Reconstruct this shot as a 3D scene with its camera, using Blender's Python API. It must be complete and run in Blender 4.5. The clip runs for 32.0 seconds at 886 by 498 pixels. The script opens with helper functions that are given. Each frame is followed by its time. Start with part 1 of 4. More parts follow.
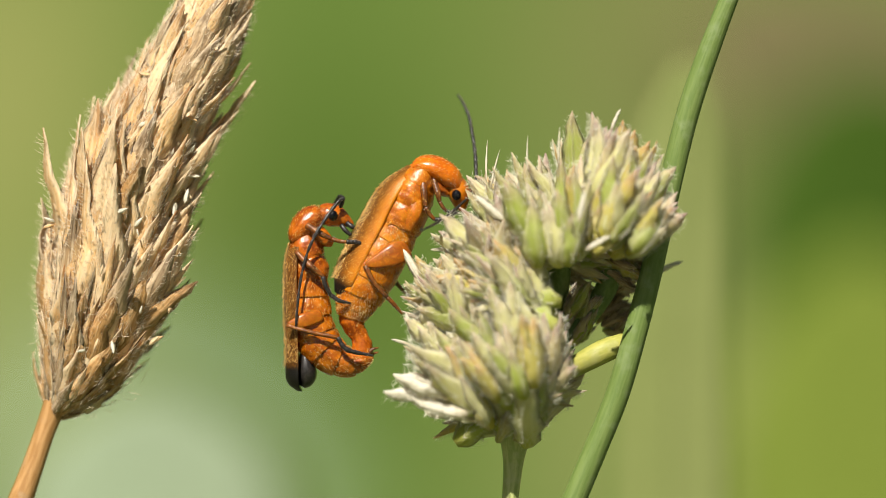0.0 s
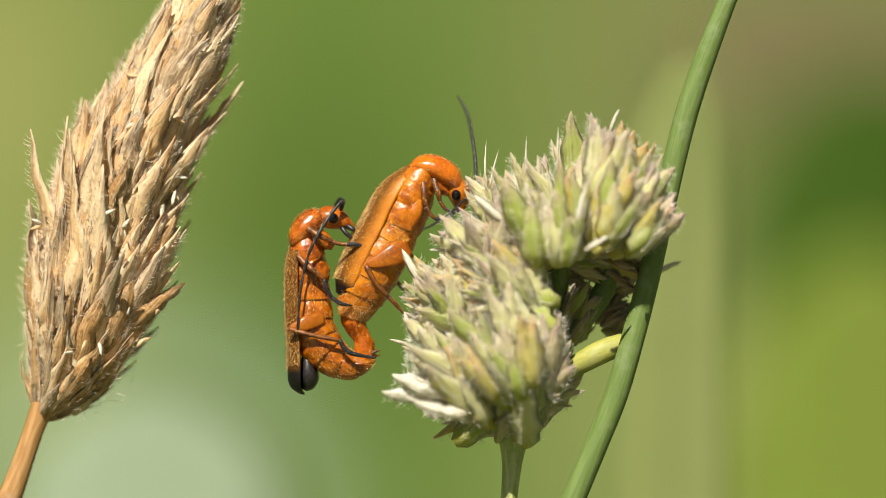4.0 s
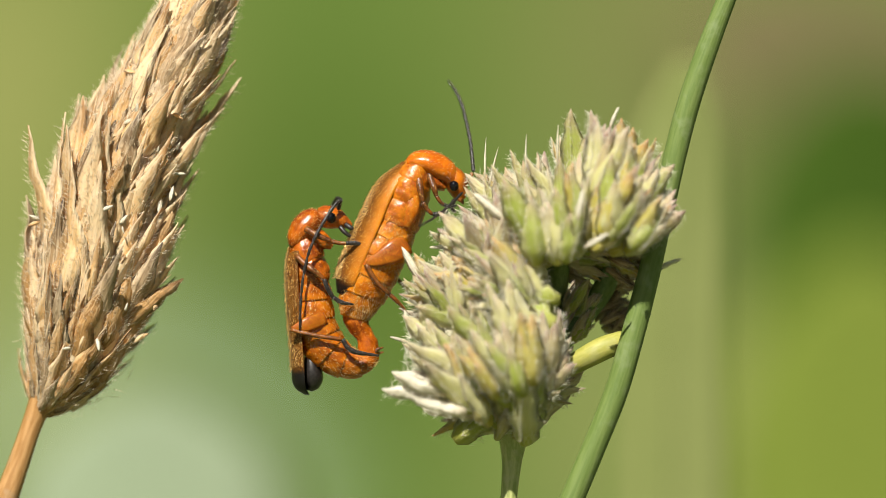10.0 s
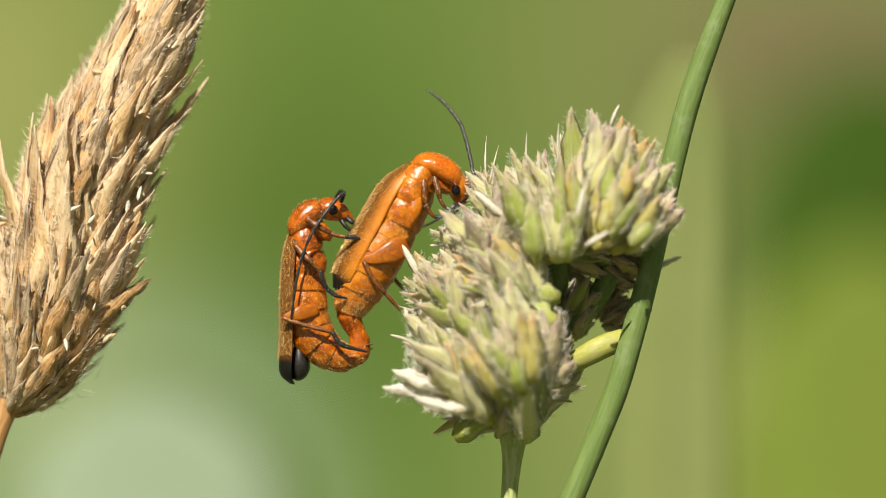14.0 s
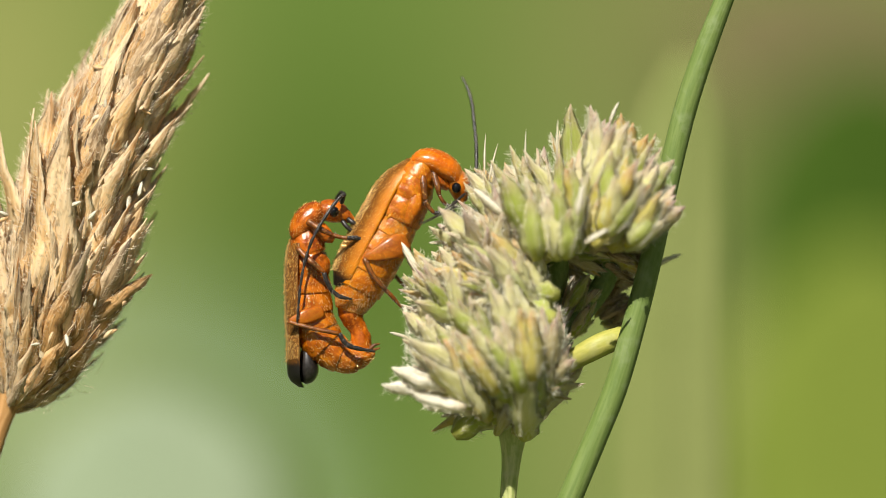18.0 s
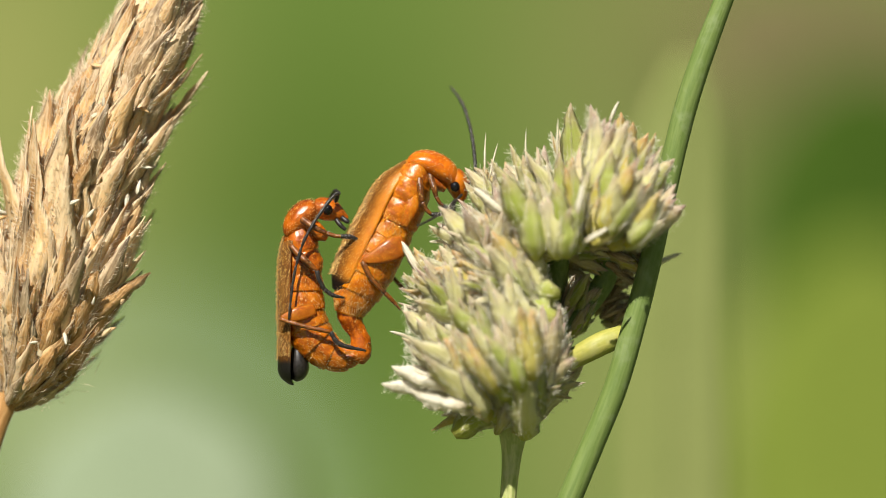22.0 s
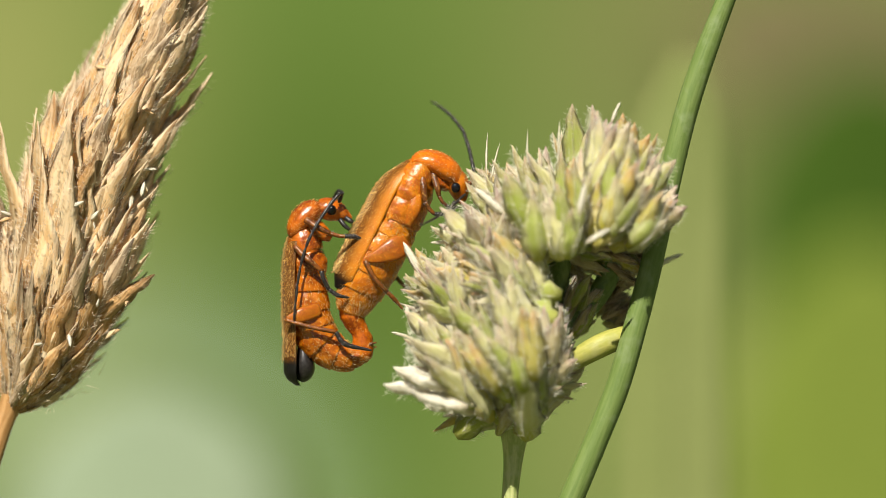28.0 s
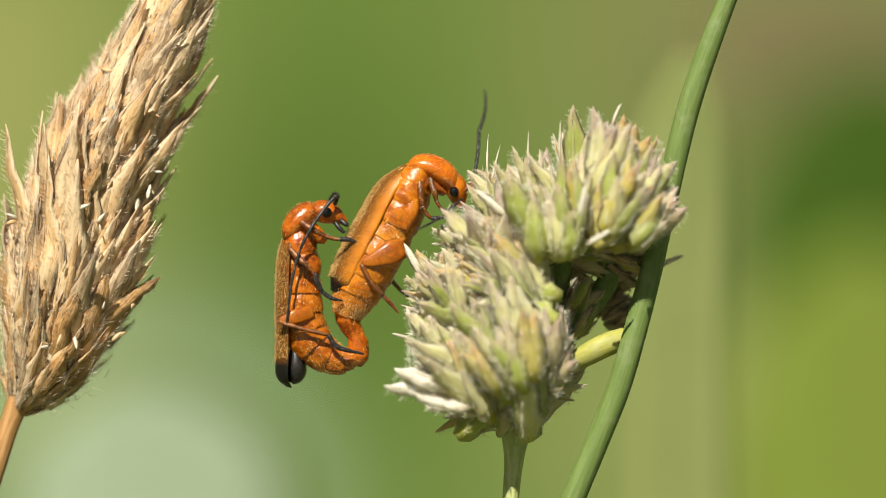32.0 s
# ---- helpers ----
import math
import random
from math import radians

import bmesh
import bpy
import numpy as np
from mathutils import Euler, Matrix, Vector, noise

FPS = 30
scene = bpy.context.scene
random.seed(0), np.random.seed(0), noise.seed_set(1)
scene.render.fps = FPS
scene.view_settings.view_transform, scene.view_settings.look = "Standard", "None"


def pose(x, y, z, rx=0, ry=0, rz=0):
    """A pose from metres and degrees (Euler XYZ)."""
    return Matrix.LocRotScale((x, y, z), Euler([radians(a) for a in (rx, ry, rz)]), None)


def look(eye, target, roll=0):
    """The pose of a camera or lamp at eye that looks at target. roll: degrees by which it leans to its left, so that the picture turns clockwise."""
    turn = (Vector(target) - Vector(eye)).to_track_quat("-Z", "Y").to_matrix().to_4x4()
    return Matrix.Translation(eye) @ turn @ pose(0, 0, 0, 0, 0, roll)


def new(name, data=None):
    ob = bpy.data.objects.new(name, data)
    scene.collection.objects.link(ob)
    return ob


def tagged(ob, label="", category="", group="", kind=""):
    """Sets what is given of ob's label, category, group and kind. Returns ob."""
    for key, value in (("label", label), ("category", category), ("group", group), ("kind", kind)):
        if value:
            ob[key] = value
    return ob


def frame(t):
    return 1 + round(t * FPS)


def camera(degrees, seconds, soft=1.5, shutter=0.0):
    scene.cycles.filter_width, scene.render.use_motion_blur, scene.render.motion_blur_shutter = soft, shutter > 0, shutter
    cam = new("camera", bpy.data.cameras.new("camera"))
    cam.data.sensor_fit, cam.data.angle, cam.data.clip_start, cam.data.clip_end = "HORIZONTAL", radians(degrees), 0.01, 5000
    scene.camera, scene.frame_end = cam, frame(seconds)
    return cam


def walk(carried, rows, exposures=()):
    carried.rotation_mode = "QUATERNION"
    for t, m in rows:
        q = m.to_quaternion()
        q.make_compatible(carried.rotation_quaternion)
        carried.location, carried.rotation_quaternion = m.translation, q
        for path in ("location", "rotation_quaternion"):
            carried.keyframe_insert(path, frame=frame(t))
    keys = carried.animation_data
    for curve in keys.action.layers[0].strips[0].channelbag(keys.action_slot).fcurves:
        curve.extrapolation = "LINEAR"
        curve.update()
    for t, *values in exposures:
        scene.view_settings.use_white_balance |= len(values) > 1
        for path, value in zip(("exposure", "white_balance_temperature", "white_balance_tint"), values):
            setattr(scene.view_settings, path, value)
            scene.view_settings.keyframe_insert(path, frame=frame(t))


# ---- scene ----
# A macro view of two mating soldier beetles on a cocksfoot head. True size: one step of the plan is 0.025 mm.
STEP = 0.025e-3
EYE = (0.0, -0.3, 0.5)

# ---- camera ----
cam = camera(7.476, 32.0, soft=0.6)
cam.data.dof.use_dof = True
cam.data.dof.focus_distance = 0.2990
cam.data.dof.aperture_fstop = 18.0
walk(cam, [
    (0, look(EYE, (-0.000055, 0, 0.500084))),
    (1, look(EYE, (-0.000047, 0, 0.500082))),
    (2, look(EYE, (-0.000028, 0, 0.500084))),
    (3, look(EYE, (-0.00001, 0, 0.500094))),
    (3.5, look(EYE, (-0.000006, 0, 0.500098))),
    (5.5, look(EYE, (0, 0, 0.500059))),
    (6.5, look(EYE, (-0.000001, 0, 0.500043))),
    (7.5, look(EYE, (-0.000003, 0, 0.500027))),
    (8.5, look(EYE, (-0.000002, 0, 0.50001))),
    (9.5, look(EYE, (0.000002, 0, 0.499989))),
    (10.5, look(EYE, (0.000005, 0, 0.499969))),
    (11.5, look(EYE, (0.000004, 0, 0.499951))),
    (12.5, look(EYE, (-0.000004, 0, 0.499926))),
    (13.5, look(EYE, (-0.000012, 0, 0.4999))),
    (14.5, look(EYE, (-0.000013, 0, 0.499879))),
    (16.5, look(EYE, (0.000017, 0, 0.499805))),
    (17.5, look(EYE, (0.000019, 0, 0.499787))),
    (18.5, look(EYE, (0.000019, 0, 0.499769))),
    (19.5, look(EYE, (0.000019, 0, 0.499755))),
    (20.5, look(EYE, (0.000019, 0, 0.499744))),
    (21.5, look(EYE, (0.000016, 0, 0.499736))),
    (22.5, look(EYE, (0.000006, 0, 0.49973))),
    (23.5, look(EYE, (-0.000009, 0, 0.499729))),
    (24.5, look(EYE, (-0.000018, 0, 0.499738))),
    (25.5, look(EYE, (-0.000021, 0, 0.499744))),
    (27.5, look(EYE, (-0.000057, 0, 0.499766))),
    (28.5, look(EYE, (-0.000064, 0, 0.499776))),
    (29.5, look(EYE, (-0.000077, 0, 0.499791))),
    (30.5, look(EYE, (-0.000088, 0, 0.499813))),
    (31.5, look(EYE, (-0.000094, 0, 0.499829))),
    (32, look(EYE, (-0.000095, 0, 0.499833))),
])

# ---- world and sun ----
SUN_WAY = Vector((-0.2, -0.65, 0.73)).normalized()
world = bpy.data.worlds.new("sky")
scene.world = world
world.use_nodes = True
wn = world.node_tree.nodes
sky = wn.new("ShaderNodeTexSky")
sky.sky_type = "NISHITA"
sky.sun_disc = False
sky.sun_elevation = math.asin(SUN_WAY.z)
sky.sun_rotation = math.atan2(SUN_WAY.x, SUN_WAY.y)
wn["Background"].inputs[1].default_value = 0.022
world.node_tree.links.new(sky.outputs[0], wn["Background"].inputs[0])
sun_data = bpy.data.lights.new("sun", "SUN")
sun_data.energy, sun_data.angle, sun_data.color = 5.0, radians(0.6), (1.0, 0.95, 0.86)
sun = new("sun", sun_data)
sun.matrix_world = look(SUN_WAY * 10, (0, 0, 0))
scene.view_settings.exposure = 0.55


# ---- material helpers ----
class Nodes:
    """A small wrapper to write node materials in short lines."""

    def __init__(self, name):
        self.mat = bpy.data.materials.new(name)
        self.mat.use_nodes = True
        self.tree = self.mat.node_tree
        self.bsdf = self.tree.nodes["Principled BSDF"]

    def add(self, kind, **inputs):
        node = self.tree.nodes.new(kind)
        for key, value in inputs.items():
            self.put(value, node.inputs[key])
        return node

    def put(self, value, socket):
        if isinstance(value, bpy.types.NodeSocket):
            self.tree.links.new(value, socket)
        else:
            socket.default_value = value

    def set(self, **inputs):
        for key, value in inputs.items():
            self.put(value, self.bsdf.inputs[key.replace("_", " ")])
        return self

    def coord(self):
        return self.add("ShaderNodeTexCoord").outputs["Object"]

    def noise(self, scale, detail=3.0, vector=None, rough=0.55):
        n = self.add("ShaderNodeTexNoise", Scale=scale, Detail=detail, Roughness=rough)
        self.put(vector or self.coord(), n.inputs["Vector"])
        return n.outputs["Fac"]

    def stretched(self, x, y, z):
        n = self.add("ShaderNodeMapping", Vector=self.coord())
        n.inputs["Scale"].default_value = (x, y, z)
        return n.outputs[0]

    def ramp(self, fac, stops):
        n = self.add("ShaderNodeValToRGB", Fac=fac)
        el = n.color_ramp.elements
        while len(el) < len(stops):
            el.new(0.5)
        for e, (p, c) in zip(el, stops):
            e.position = p
            e.color = (*c, 1.0)
        return n.outputs[0]

    def mix(self, fac, a, b, blend="MIX"):
        n = self.tree.nodes.new("ShaderNodeMix")
        n.data_type, n.blend_type = "RGBA", blend
        for value, i in ((fac, 0), (a, 6), (b, 7)):
            if isinstance(value, tuple) and len(value) == 3:
                value = (*value, 1.0)
            self.put(value, n.inputs[i])
        return n.outputs[2]

    def mapped(self, value, a, b, c=0.0, d=1.0):
        n = self.add("ShaderNodeMapRange", Value=value)
        n.interpolation_type = "SMOOTHSTEP"
        for i, v in ((1, a), (2, b), (3, c), (4, d)):
            n.inputs[i].default_value = v
        return n.outputs[0]

    def along(self):
        """How far along its length, and round it, a lofted surface lies: (0..1, 0..1)."""
        n = self.add("ShaderNodeAttribute")
        n.attribute_name = "along"
        s = self.add("ShaderNodeSeparateColor", Color=n.outputs["Color"])
        return s.outputs[0], s.outputs[1]

    def chance(self):
        return self.add("ShaderNodeObjectInfo").outputs["Random"]

    def bump(self, height, strength, distance):
        n = self.add("ShaderNodeBump", Height=height, Strength=strength, Distance=distance)
        self.put(n.outputs[0], self.bsdf.inputs["Normal"])
        return self

    def thin(self, colour, amount):
        """Lets some light shine through, as leaves and husks do."""
        tr = self.add("ShaderNodeBsdfTranslucent", Color=colour)
        m = self.add("ShaderNodeMixShader", Fac=amount)
        self.put(self.bsdf.outputs[0], m.inputs[1])
        self.put(tr.outputs[0], m.inputs[2])
        self.put(m.outputs[0], self.tree.nodes["Material Output"].inputs[0])
        return self


# ---- materials ----
def husk_material(name, base, mid, tip, edge, through_it, spread, wear=1.0):
    m = Nodes(name)
    a, r = m.along()
    lengthwise = m.ramp(a, [(0.0, base), (0.32, mid), (0.64, mid), (0.96, tip)])
    off = m.add("ShaderNodeMath")
    off.operation = "SUBTRACT"
    m.put(r, off.inputs[0])
    off.inputs[1].default_value = 0.25
    away = m.add("ShaderNodeMath")
    away.operation = "ABSOLUTE"
    m.put(off.outputs[0], away.inputs[0])
    veins = m.noise(1.0, 3.0, m.stretched(9000, 9000, 500))
    blotch = m.noise(1100, 5.0)
    col = m.mix(m.mapped(away.outputs[0], 0.12, 0.22, 0.0, 0.7), lengthwise, edge)
    col = m.mix(m.mapped(veins, 0.45, 0.62, 0.0, 0.2 + 0.3 * wear), col, edge)
    col = m.mix(m.mapped(veins, 0.30, 0.44, 0.45 * wear, 0.0), col, tip)
    col = m.mix(m.mapped(blotch, 0.52, 0.70, 0.0, 0.5 * wear), col, tip)
    col = m.mix(m.mapped(m.chance(), 0.1, 1.0, 0.0, spread), col, edge)
    col = m.mix(m.mapped(m.noise(6500, 4.0), 0.54, 0.68, 0.0, 0.8 * max(0.0, wear - 0.4)), col, (0.16, 0.10, 0.04))
    m.set(Base_Color=col, Roughness=0.55, Specular_IOR_Level=0.2)
    m.bump(veins, 0.8, 0.00012)
    return m.thin(col, through_it).mat


GREEN_HUSK = husk_material("green_husk", (0.44, 0.46, 0.05), (0.45, 0.52, 0.09), (0.52, 0.37, 0.27), (0.74, 0.72, 0.38), 0.4, 0.12, 0.4)
YELLOW_HUSK = husk_material("yellow_green_husk", (0.53, 0.48, 0.06), (0.62, 0.55, 0.10), (0.64, 0.37, 0.19), (0.82, 0.73, 0.38), 0.4, 0.2, 0.45)
PALE_HUSK = husk_material("pale_husk", (0.54, 0.54, 0.10), (0.78, 0.75, 0.33), (0.62, 0.47, 0.36), (0.88, 0.84, 0.60), 0.38, 0.2, 0.45)
PURPLE_HUSK = husk_material("purple_husk", (0.50, 0.48, 0.10), (0.63, 0.53, 0.24), (0.42, 0.26, 0.24), (0.86, 0.77, 0.60), 0.36, 0.15, 0.55)
WHITE_HUSK = husk_material("white_husk", (0.66, 0.52, 0.28), (0.86, 0.79, 0.60), (0.84, 0.76, 0.58), (0.90, 0.86, 0.74), 0.25, 0.3, 0.8)
STRAW_HUSK = husk_material("straw_husk", (0.54, 0.28, 0.09), (0.88, 0.58, 0.26), (0.38, 0.18, 0.06), (0.95, 0.81, 0.55), 0.3, 0.5, 0.8)
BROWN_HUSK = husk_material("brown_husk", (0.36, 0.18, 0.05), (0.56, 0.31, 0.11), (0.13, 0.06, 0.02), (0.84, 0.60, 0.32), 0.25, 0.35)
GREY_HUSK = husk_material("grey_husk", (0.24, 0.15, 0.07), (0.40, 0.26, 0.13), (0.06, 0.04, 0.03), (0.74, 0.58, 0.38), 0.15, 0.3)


def plain(name, colour, roughness, other=None, scale=3000.0, **more):
    m = Nodes(name)
    col = m.mix(m.mapped(m.noise(scale, 4.0), 0.35, 0.68), colour, other or tuple(c * 0.6 for c in colour))
    m.set(Base_Color=col, Roughness=roughness, **more)
    m.bump(m.noise(scale * 3, 3.0), 0.25, 0.00003)
    return m.mat


HAIR = plain("cilia", (0.90, 0.86, 0.72), 0.45, (0.84, 0.78, 0.60))
DRY_HAIR = plain("dry_cilia", (0.88, 0.76, 0.58), 0.45, (0.8, 0.64, 0.44))


def stem_material(name, a, b, dark, streak, long_by, round_by):
    m = Nodes(name)
    at_it = m.add("ShaderNodeAttribute")
    at_it.attribute_name = "along"
    stretch = m.add("ShaderNodeMapping", Vector=at_it.outputs["Vector"])
    stretch.inputs["Scale"].default_value = (long_by, round_by, 1.0)
    lines = m.noise(1.0, 3.0, stretch.outputs[0])
    blot = m.noise(1100, 5.0)
    col = m.mix(m.mapped(lines, 0.38, 0.62), a, b)
    col = m.mix(m.mapped(blot, 0.52, 0.70, 0.0, 0.7), col, streak)
    col = m.mix(m.mapped(m.noise(16000, 2.0), 0.60, 0.75, 0.0, 0.5), col, dark)
    m.set(Base_Color=col, Roughness=0.5, Specular_IOR_Level=0.3)
    m.bump(lines, 0.4, 0.00006)
    return m.mat


GREEN_STEM = stem_material("green_stem", (0.125, 0.185, 0.044), (0.165, 0.225, 0.062), (0.085, 0.125, 0.032), (0.205, 0.26, 0.11), 30.0, 22.0)
YOUNG_STEM = stem_material("young_stem", (0.34, 0.40, 0.12), (0.52, 0.54, 0.22), (0.2, 0.2, 0.08), (0.52, 0.52, 0.26), 20.0, 16.0)
YELLOW_STEM = stem_material("yellow_branch", (0.32, 0.32, 0.06), (0.40, 0.38, 0.09), (0.2, 0.19, 0.05), (0.38, 0.37, 0.13), 8.0, 12.0)
DRY_STEM = stem_material("dry_stem", (0.36, 0.185, 0.06), (0.50, 0.28, 0.11), (0.20, 0.10, 0.045), (0.42, 0.27, 0.14), 20.0, 16.0)


def chitin(name, colour, deep, roughness=0.22, sub=0.25, crumple=0.5, coat=0.3, flecks=0.7):
    """Glossy, slightly translucent orange cuticle with folds, fine points and painted glints."""
    m = Nodes(name)
    patch = m.noise(1700, 5.0)
    col = m.mix(m.mapped(patch, 0.38, 0.62), colour, deep)
    col = m.mix(m.mapped(m.noise(6000, 4.0), 0.52, 0.68, 0.0, 0.5), col, tuple(min(1.0, c * 1.3 + k) for c, k in zip(colour, (0.05, 0.03, 0.004))))
    # yellow flecks paint the glints of down and bumps into the colour
    grain = m.noise(9500, 3.0)
    clump = m.mapped(m.noise(2300, 3.0), 0.46, 0.60)
    glint = m.add("ShaderNodeMath")
    glint.operation = "MULTIPLY"
    m.put(m.mapped(grain, 0.56, 0.66, 0.0, flecks), glint.inputs[0])
    m.put(clump, glint.inputs[1])
    col = m.mix(glint.outputs[0], col, (0.94, 0.62, 0.18))
    m.set(Base_Color=col, Roughness=roughness, Subsurface_Weight=sub, Subsurface_Scale=0.0003, Specular_IOR_Level=0.5, Coat_Weight=coat, Coat_Roughness=0.09)
    m.bsdf.inputs["Subsurface Radius"].default_value = (1.0, 0.35, 0.1)
    folds = m.add("ShaderNodeTexVoronoi", Vector=m.coord(), Scale=3400.0)
    folds.feature = "SMOOTH_F1"
    both = m.mix(0.5, folds.outputs["Distance"], m.noise(5200, 4.0))
    both = m.mix(0.12, both, grain)
    m.bump(both, crumple, 0.00022)
    return m.mat


ORANGE = chitin("orange_cuticle", (0.52, 0.155, 0.003), (0.32, 0.075, 0.002), 0.34, 0.3, 0.3, 0.08, 0.3)
BELLY = chitin("amber_cuticle", (0.60, 0.195, 0.004), (0.40, 0.10, 0.002), 0.2, 0.3, 0.5, 0.45, 0.4)
DEEP_BELLY = chitin("deep_amber_cuticle", (0.50, 0.14, 0.003), (0.29, 0.066, 0.002), 0.2, 0.3, 0.5, 0.4, 0.4)
RED_ORANGE = chitin("red_orange_cuticle", (0.46, 0.11, 0.004), (0.22, 0.04, 0.002), 0.22, 0.15, 0.45, 0.4, 0.4)
SHIELD = chitin("smooth_orange_cuticle", (0.62, 0.155, 0.003), (0.46, 0.095, 0.002), 0.25, 0.25, 0.16, 0.3, 0.08)
FEMUR = chitin("brown_orange_cuticle", (0.38, 0.106, 0.003), (0.26, 0.065, 0.002), 0.36, 0.3, 0.14, 0.05, 0.06)
LEG = chitin("brown_leg_cuticle", (0.20, 0.058, 0.006), (0.075, 0.022, 0.004), 0.38, 0.05, 0.4, 0.0, 0.3)
BLACK = plain("black_cuticle", (0.012, 0.010, 0.009), 0.38, (0.03, 0.025, 0.022), 9000)
EYE_BLACK = plain("eye_black", (0.004, 0.004, 0.005), 0.10, (0.006, 0.005, 0.006), 9000)
GREY_HAIR = plain("grey_down", (0.36, 0.34, 0.31), 0.4)
GOLD_HAIR = plain("golden_down", (0.85, 0.60, 0.24), 0.28, (0.7, 0.42, 0.12), Metallic=0.6)


def elytron_material(name, turn_from, turn_to, black_from, black_to):
    m = Nodes(name)
    a, r = m.along()
    flecks = m.noise(15000, 2.0)
    # browner back paints in the grazing view of it, amber flank the lit side
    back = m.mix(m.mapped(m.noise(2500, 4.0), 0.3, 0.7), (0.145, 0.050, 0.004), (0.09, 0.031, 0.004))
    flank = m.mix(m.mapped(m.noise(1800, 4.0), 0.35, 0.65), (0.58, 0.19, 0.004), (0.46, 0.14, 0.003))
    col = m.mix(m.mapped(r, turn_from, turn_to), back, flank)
    col = m.mix(m.mapped(flecks, 0.54, 0.64, 0.0, 0.45), col, (0.52, 0.21, 0.02))
    col = m.mix(m.mapped(a, black_from, black_to), col, (0.008, 0.007, 0.006))
    m.set(Base_Color=col, Roughness=0.4, Specular_IOR_Level=0.35)
    m.bump(flecks, 0.3, 0.00005)
    return m.mat


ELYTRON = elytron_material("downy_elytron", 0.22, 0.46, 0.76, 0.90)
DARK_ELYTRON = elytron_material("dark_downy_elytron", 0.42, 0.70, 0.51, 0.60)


def ground_material():
    m = Nodes("meadow_soil")
    big = m.noise(1.3, 5.0)
    small = m.noise(30.0, 6.0)
    col = m.mix(m.mapped(big, 0.35, 0.65), (0.07, 0.11, 0.03), (0.12, 0.14, 0.05))
    col = m.mix(m.mapped(small, 0.45, 0.7), col, (0.10, 0.075, 0.04))
    m.set(Base_Color=col, Roughness=0.9)
    return m.mat


GROUND = ground_material()


def blade_material():
    m = Nodes("meadow_blades")
    n = m.add("ShaderNodeNewGeometry")
    col = m.mix(n.outputs["Random Per Island"], (0.06, 0.11, 0.025), (0.13, 0.17, 0.05))
    col = m.mix(m.mapped(m.noise(8.0, 3.0), 0.45, 0.7, 0.0, 0.6), col, (0.22, 0.19, 0.08))
    m.set(Base_Color=col, Roughness=0.6)
    return m.mat


BLADE = blade_material()


def bank_material():
    """The meadow bank far behind: soft masses of grass, dry stalks and pale leaves."""
    m = Nodes("distant_meadow")
    here = m.coord()
    col = m.mix(m.mapped(m.noise(0.9, 2.0), 0.3, 0.7), (0.100, 0.156, 0.034), (0.090, 0.142, 0.030))
    masses = [  # centre across, height, half width, half height, colour, strength
        (-0.443, 0.600, 0.173, 0.368, (0.240, 0.255, 0.085), 0.90),
        (-0.380, 0.700, 0.137, 0.137, (0.265, 0.255, 0.092), 0.60),
        (-0.286, 0.251, 0.142, 0.163, (0.440, 0.540, 0.420), 1.00),
        (-0.118, 0.511, 0.142, 0.231, (0.047, 0.082, 0.012), 0.90),
        (0.208, 0.700, 0.173, 0.158, (0.180, 0.168, 0.069), 0.80),
        (0.302, 0.726, 0.179, 0.074, (0.180, 0.134, 0.076), 0.95),
        (0.176, 0.343, 0.105, 0.273, (0.215, 0.225, 0.085), 0.90),
        (0.251, 0.406, 0.045, 0.221, (0.260, 0.250, 0.115), 0.55),
        (0.363, 0.561, 0.150, 0.168, (0.008, 0.040, 0.001), 1.00),
        (0.386, 0.312, 0.137, 0.137, (0.175, 0.222, 0.036), 0.85),
    ]
    for cx, cz, wx, wz, colour, strength in masses:
        v = m.add("ShaderNodeVectorMath")
        v.operation = "SUBTRACT"
        m.put(here, v.inputs[0])
        v.inputs[1].default_value = (cx, 0, cz)
        d = m.add("ShaderNodeVectorMath")
        d.operation = "DIVIDE"
        m.put(v.outputs[0], d.inputs[0])
        d.inputs[1].default_value = (wx, 50.0, wz)
        ln = m.add("ShaderNodeVectorMath")
        ln.operation = "LENGTH"
        m.put(d.outputs[0], ln.inputs[0])
        col = m.mix(m.mapped(ln.outputs["Value"], 0.15, 1.25, strength, 0.0), col, colour)
    m.set(Base_Color=col, Roughness=1.0, Specular_IOR_Level=0.0)
    return m.mat


BANK = bank_material()

# ---- mesh helpers ----
ORIGIN = {}


def at(u, v, y=0.0):
    """A place in the upright plane of the beetles, in steps across and down; y: millimetres behind that plane."""
    return Vector(((u - 784) * STEP, y * 0.001, 0.5 + (441 - v) * STEP))


def spline(points, n):
    """n + 1 samples of a smooth curve through rows of numbers."""
    p = [np.array(q, float) for q in points]
    p = [2 * p[0] - p[1], *p, 2 * p[-1] - p[-2]]
    out = []
    for i in range(n + 1):
        f = i / n * (len(p) - 3)
        k = min(int(f), len(p) - 4)
        t = f - k
        a, b, c, d = p[k:k + 4]
        out.append(0.5 * (2 * b + (c - a) * t + (2 * a - 5 * b + 4 * c - d) * t * t + (3 * b - a - 3 * c + d) * t ** 3))
    return out


def thing(name, origin, label, category, group="", parent=None):
    ob = new(name)
    ob.empty_display_size = 0.002
    ob.location = origin
    ORIGIN[ob] = Vector(origin)
    return tagged(ob, label, category, group)


def mesh_of(name, bm, materials):
    me = bpy.data.meshes.new(name)
    bmesh.ops.recalc_face_normals(bm, faces=bm.faces[:])
    bm.to_mesh(me)
    bm.free()
    for m in materials if isinstance(materials, (list, tuple)) else [materials]:
        me.materials.append(m)
    me.polygons.foreach_set("use_smooth", [True] * len(me.polygons))
    return me


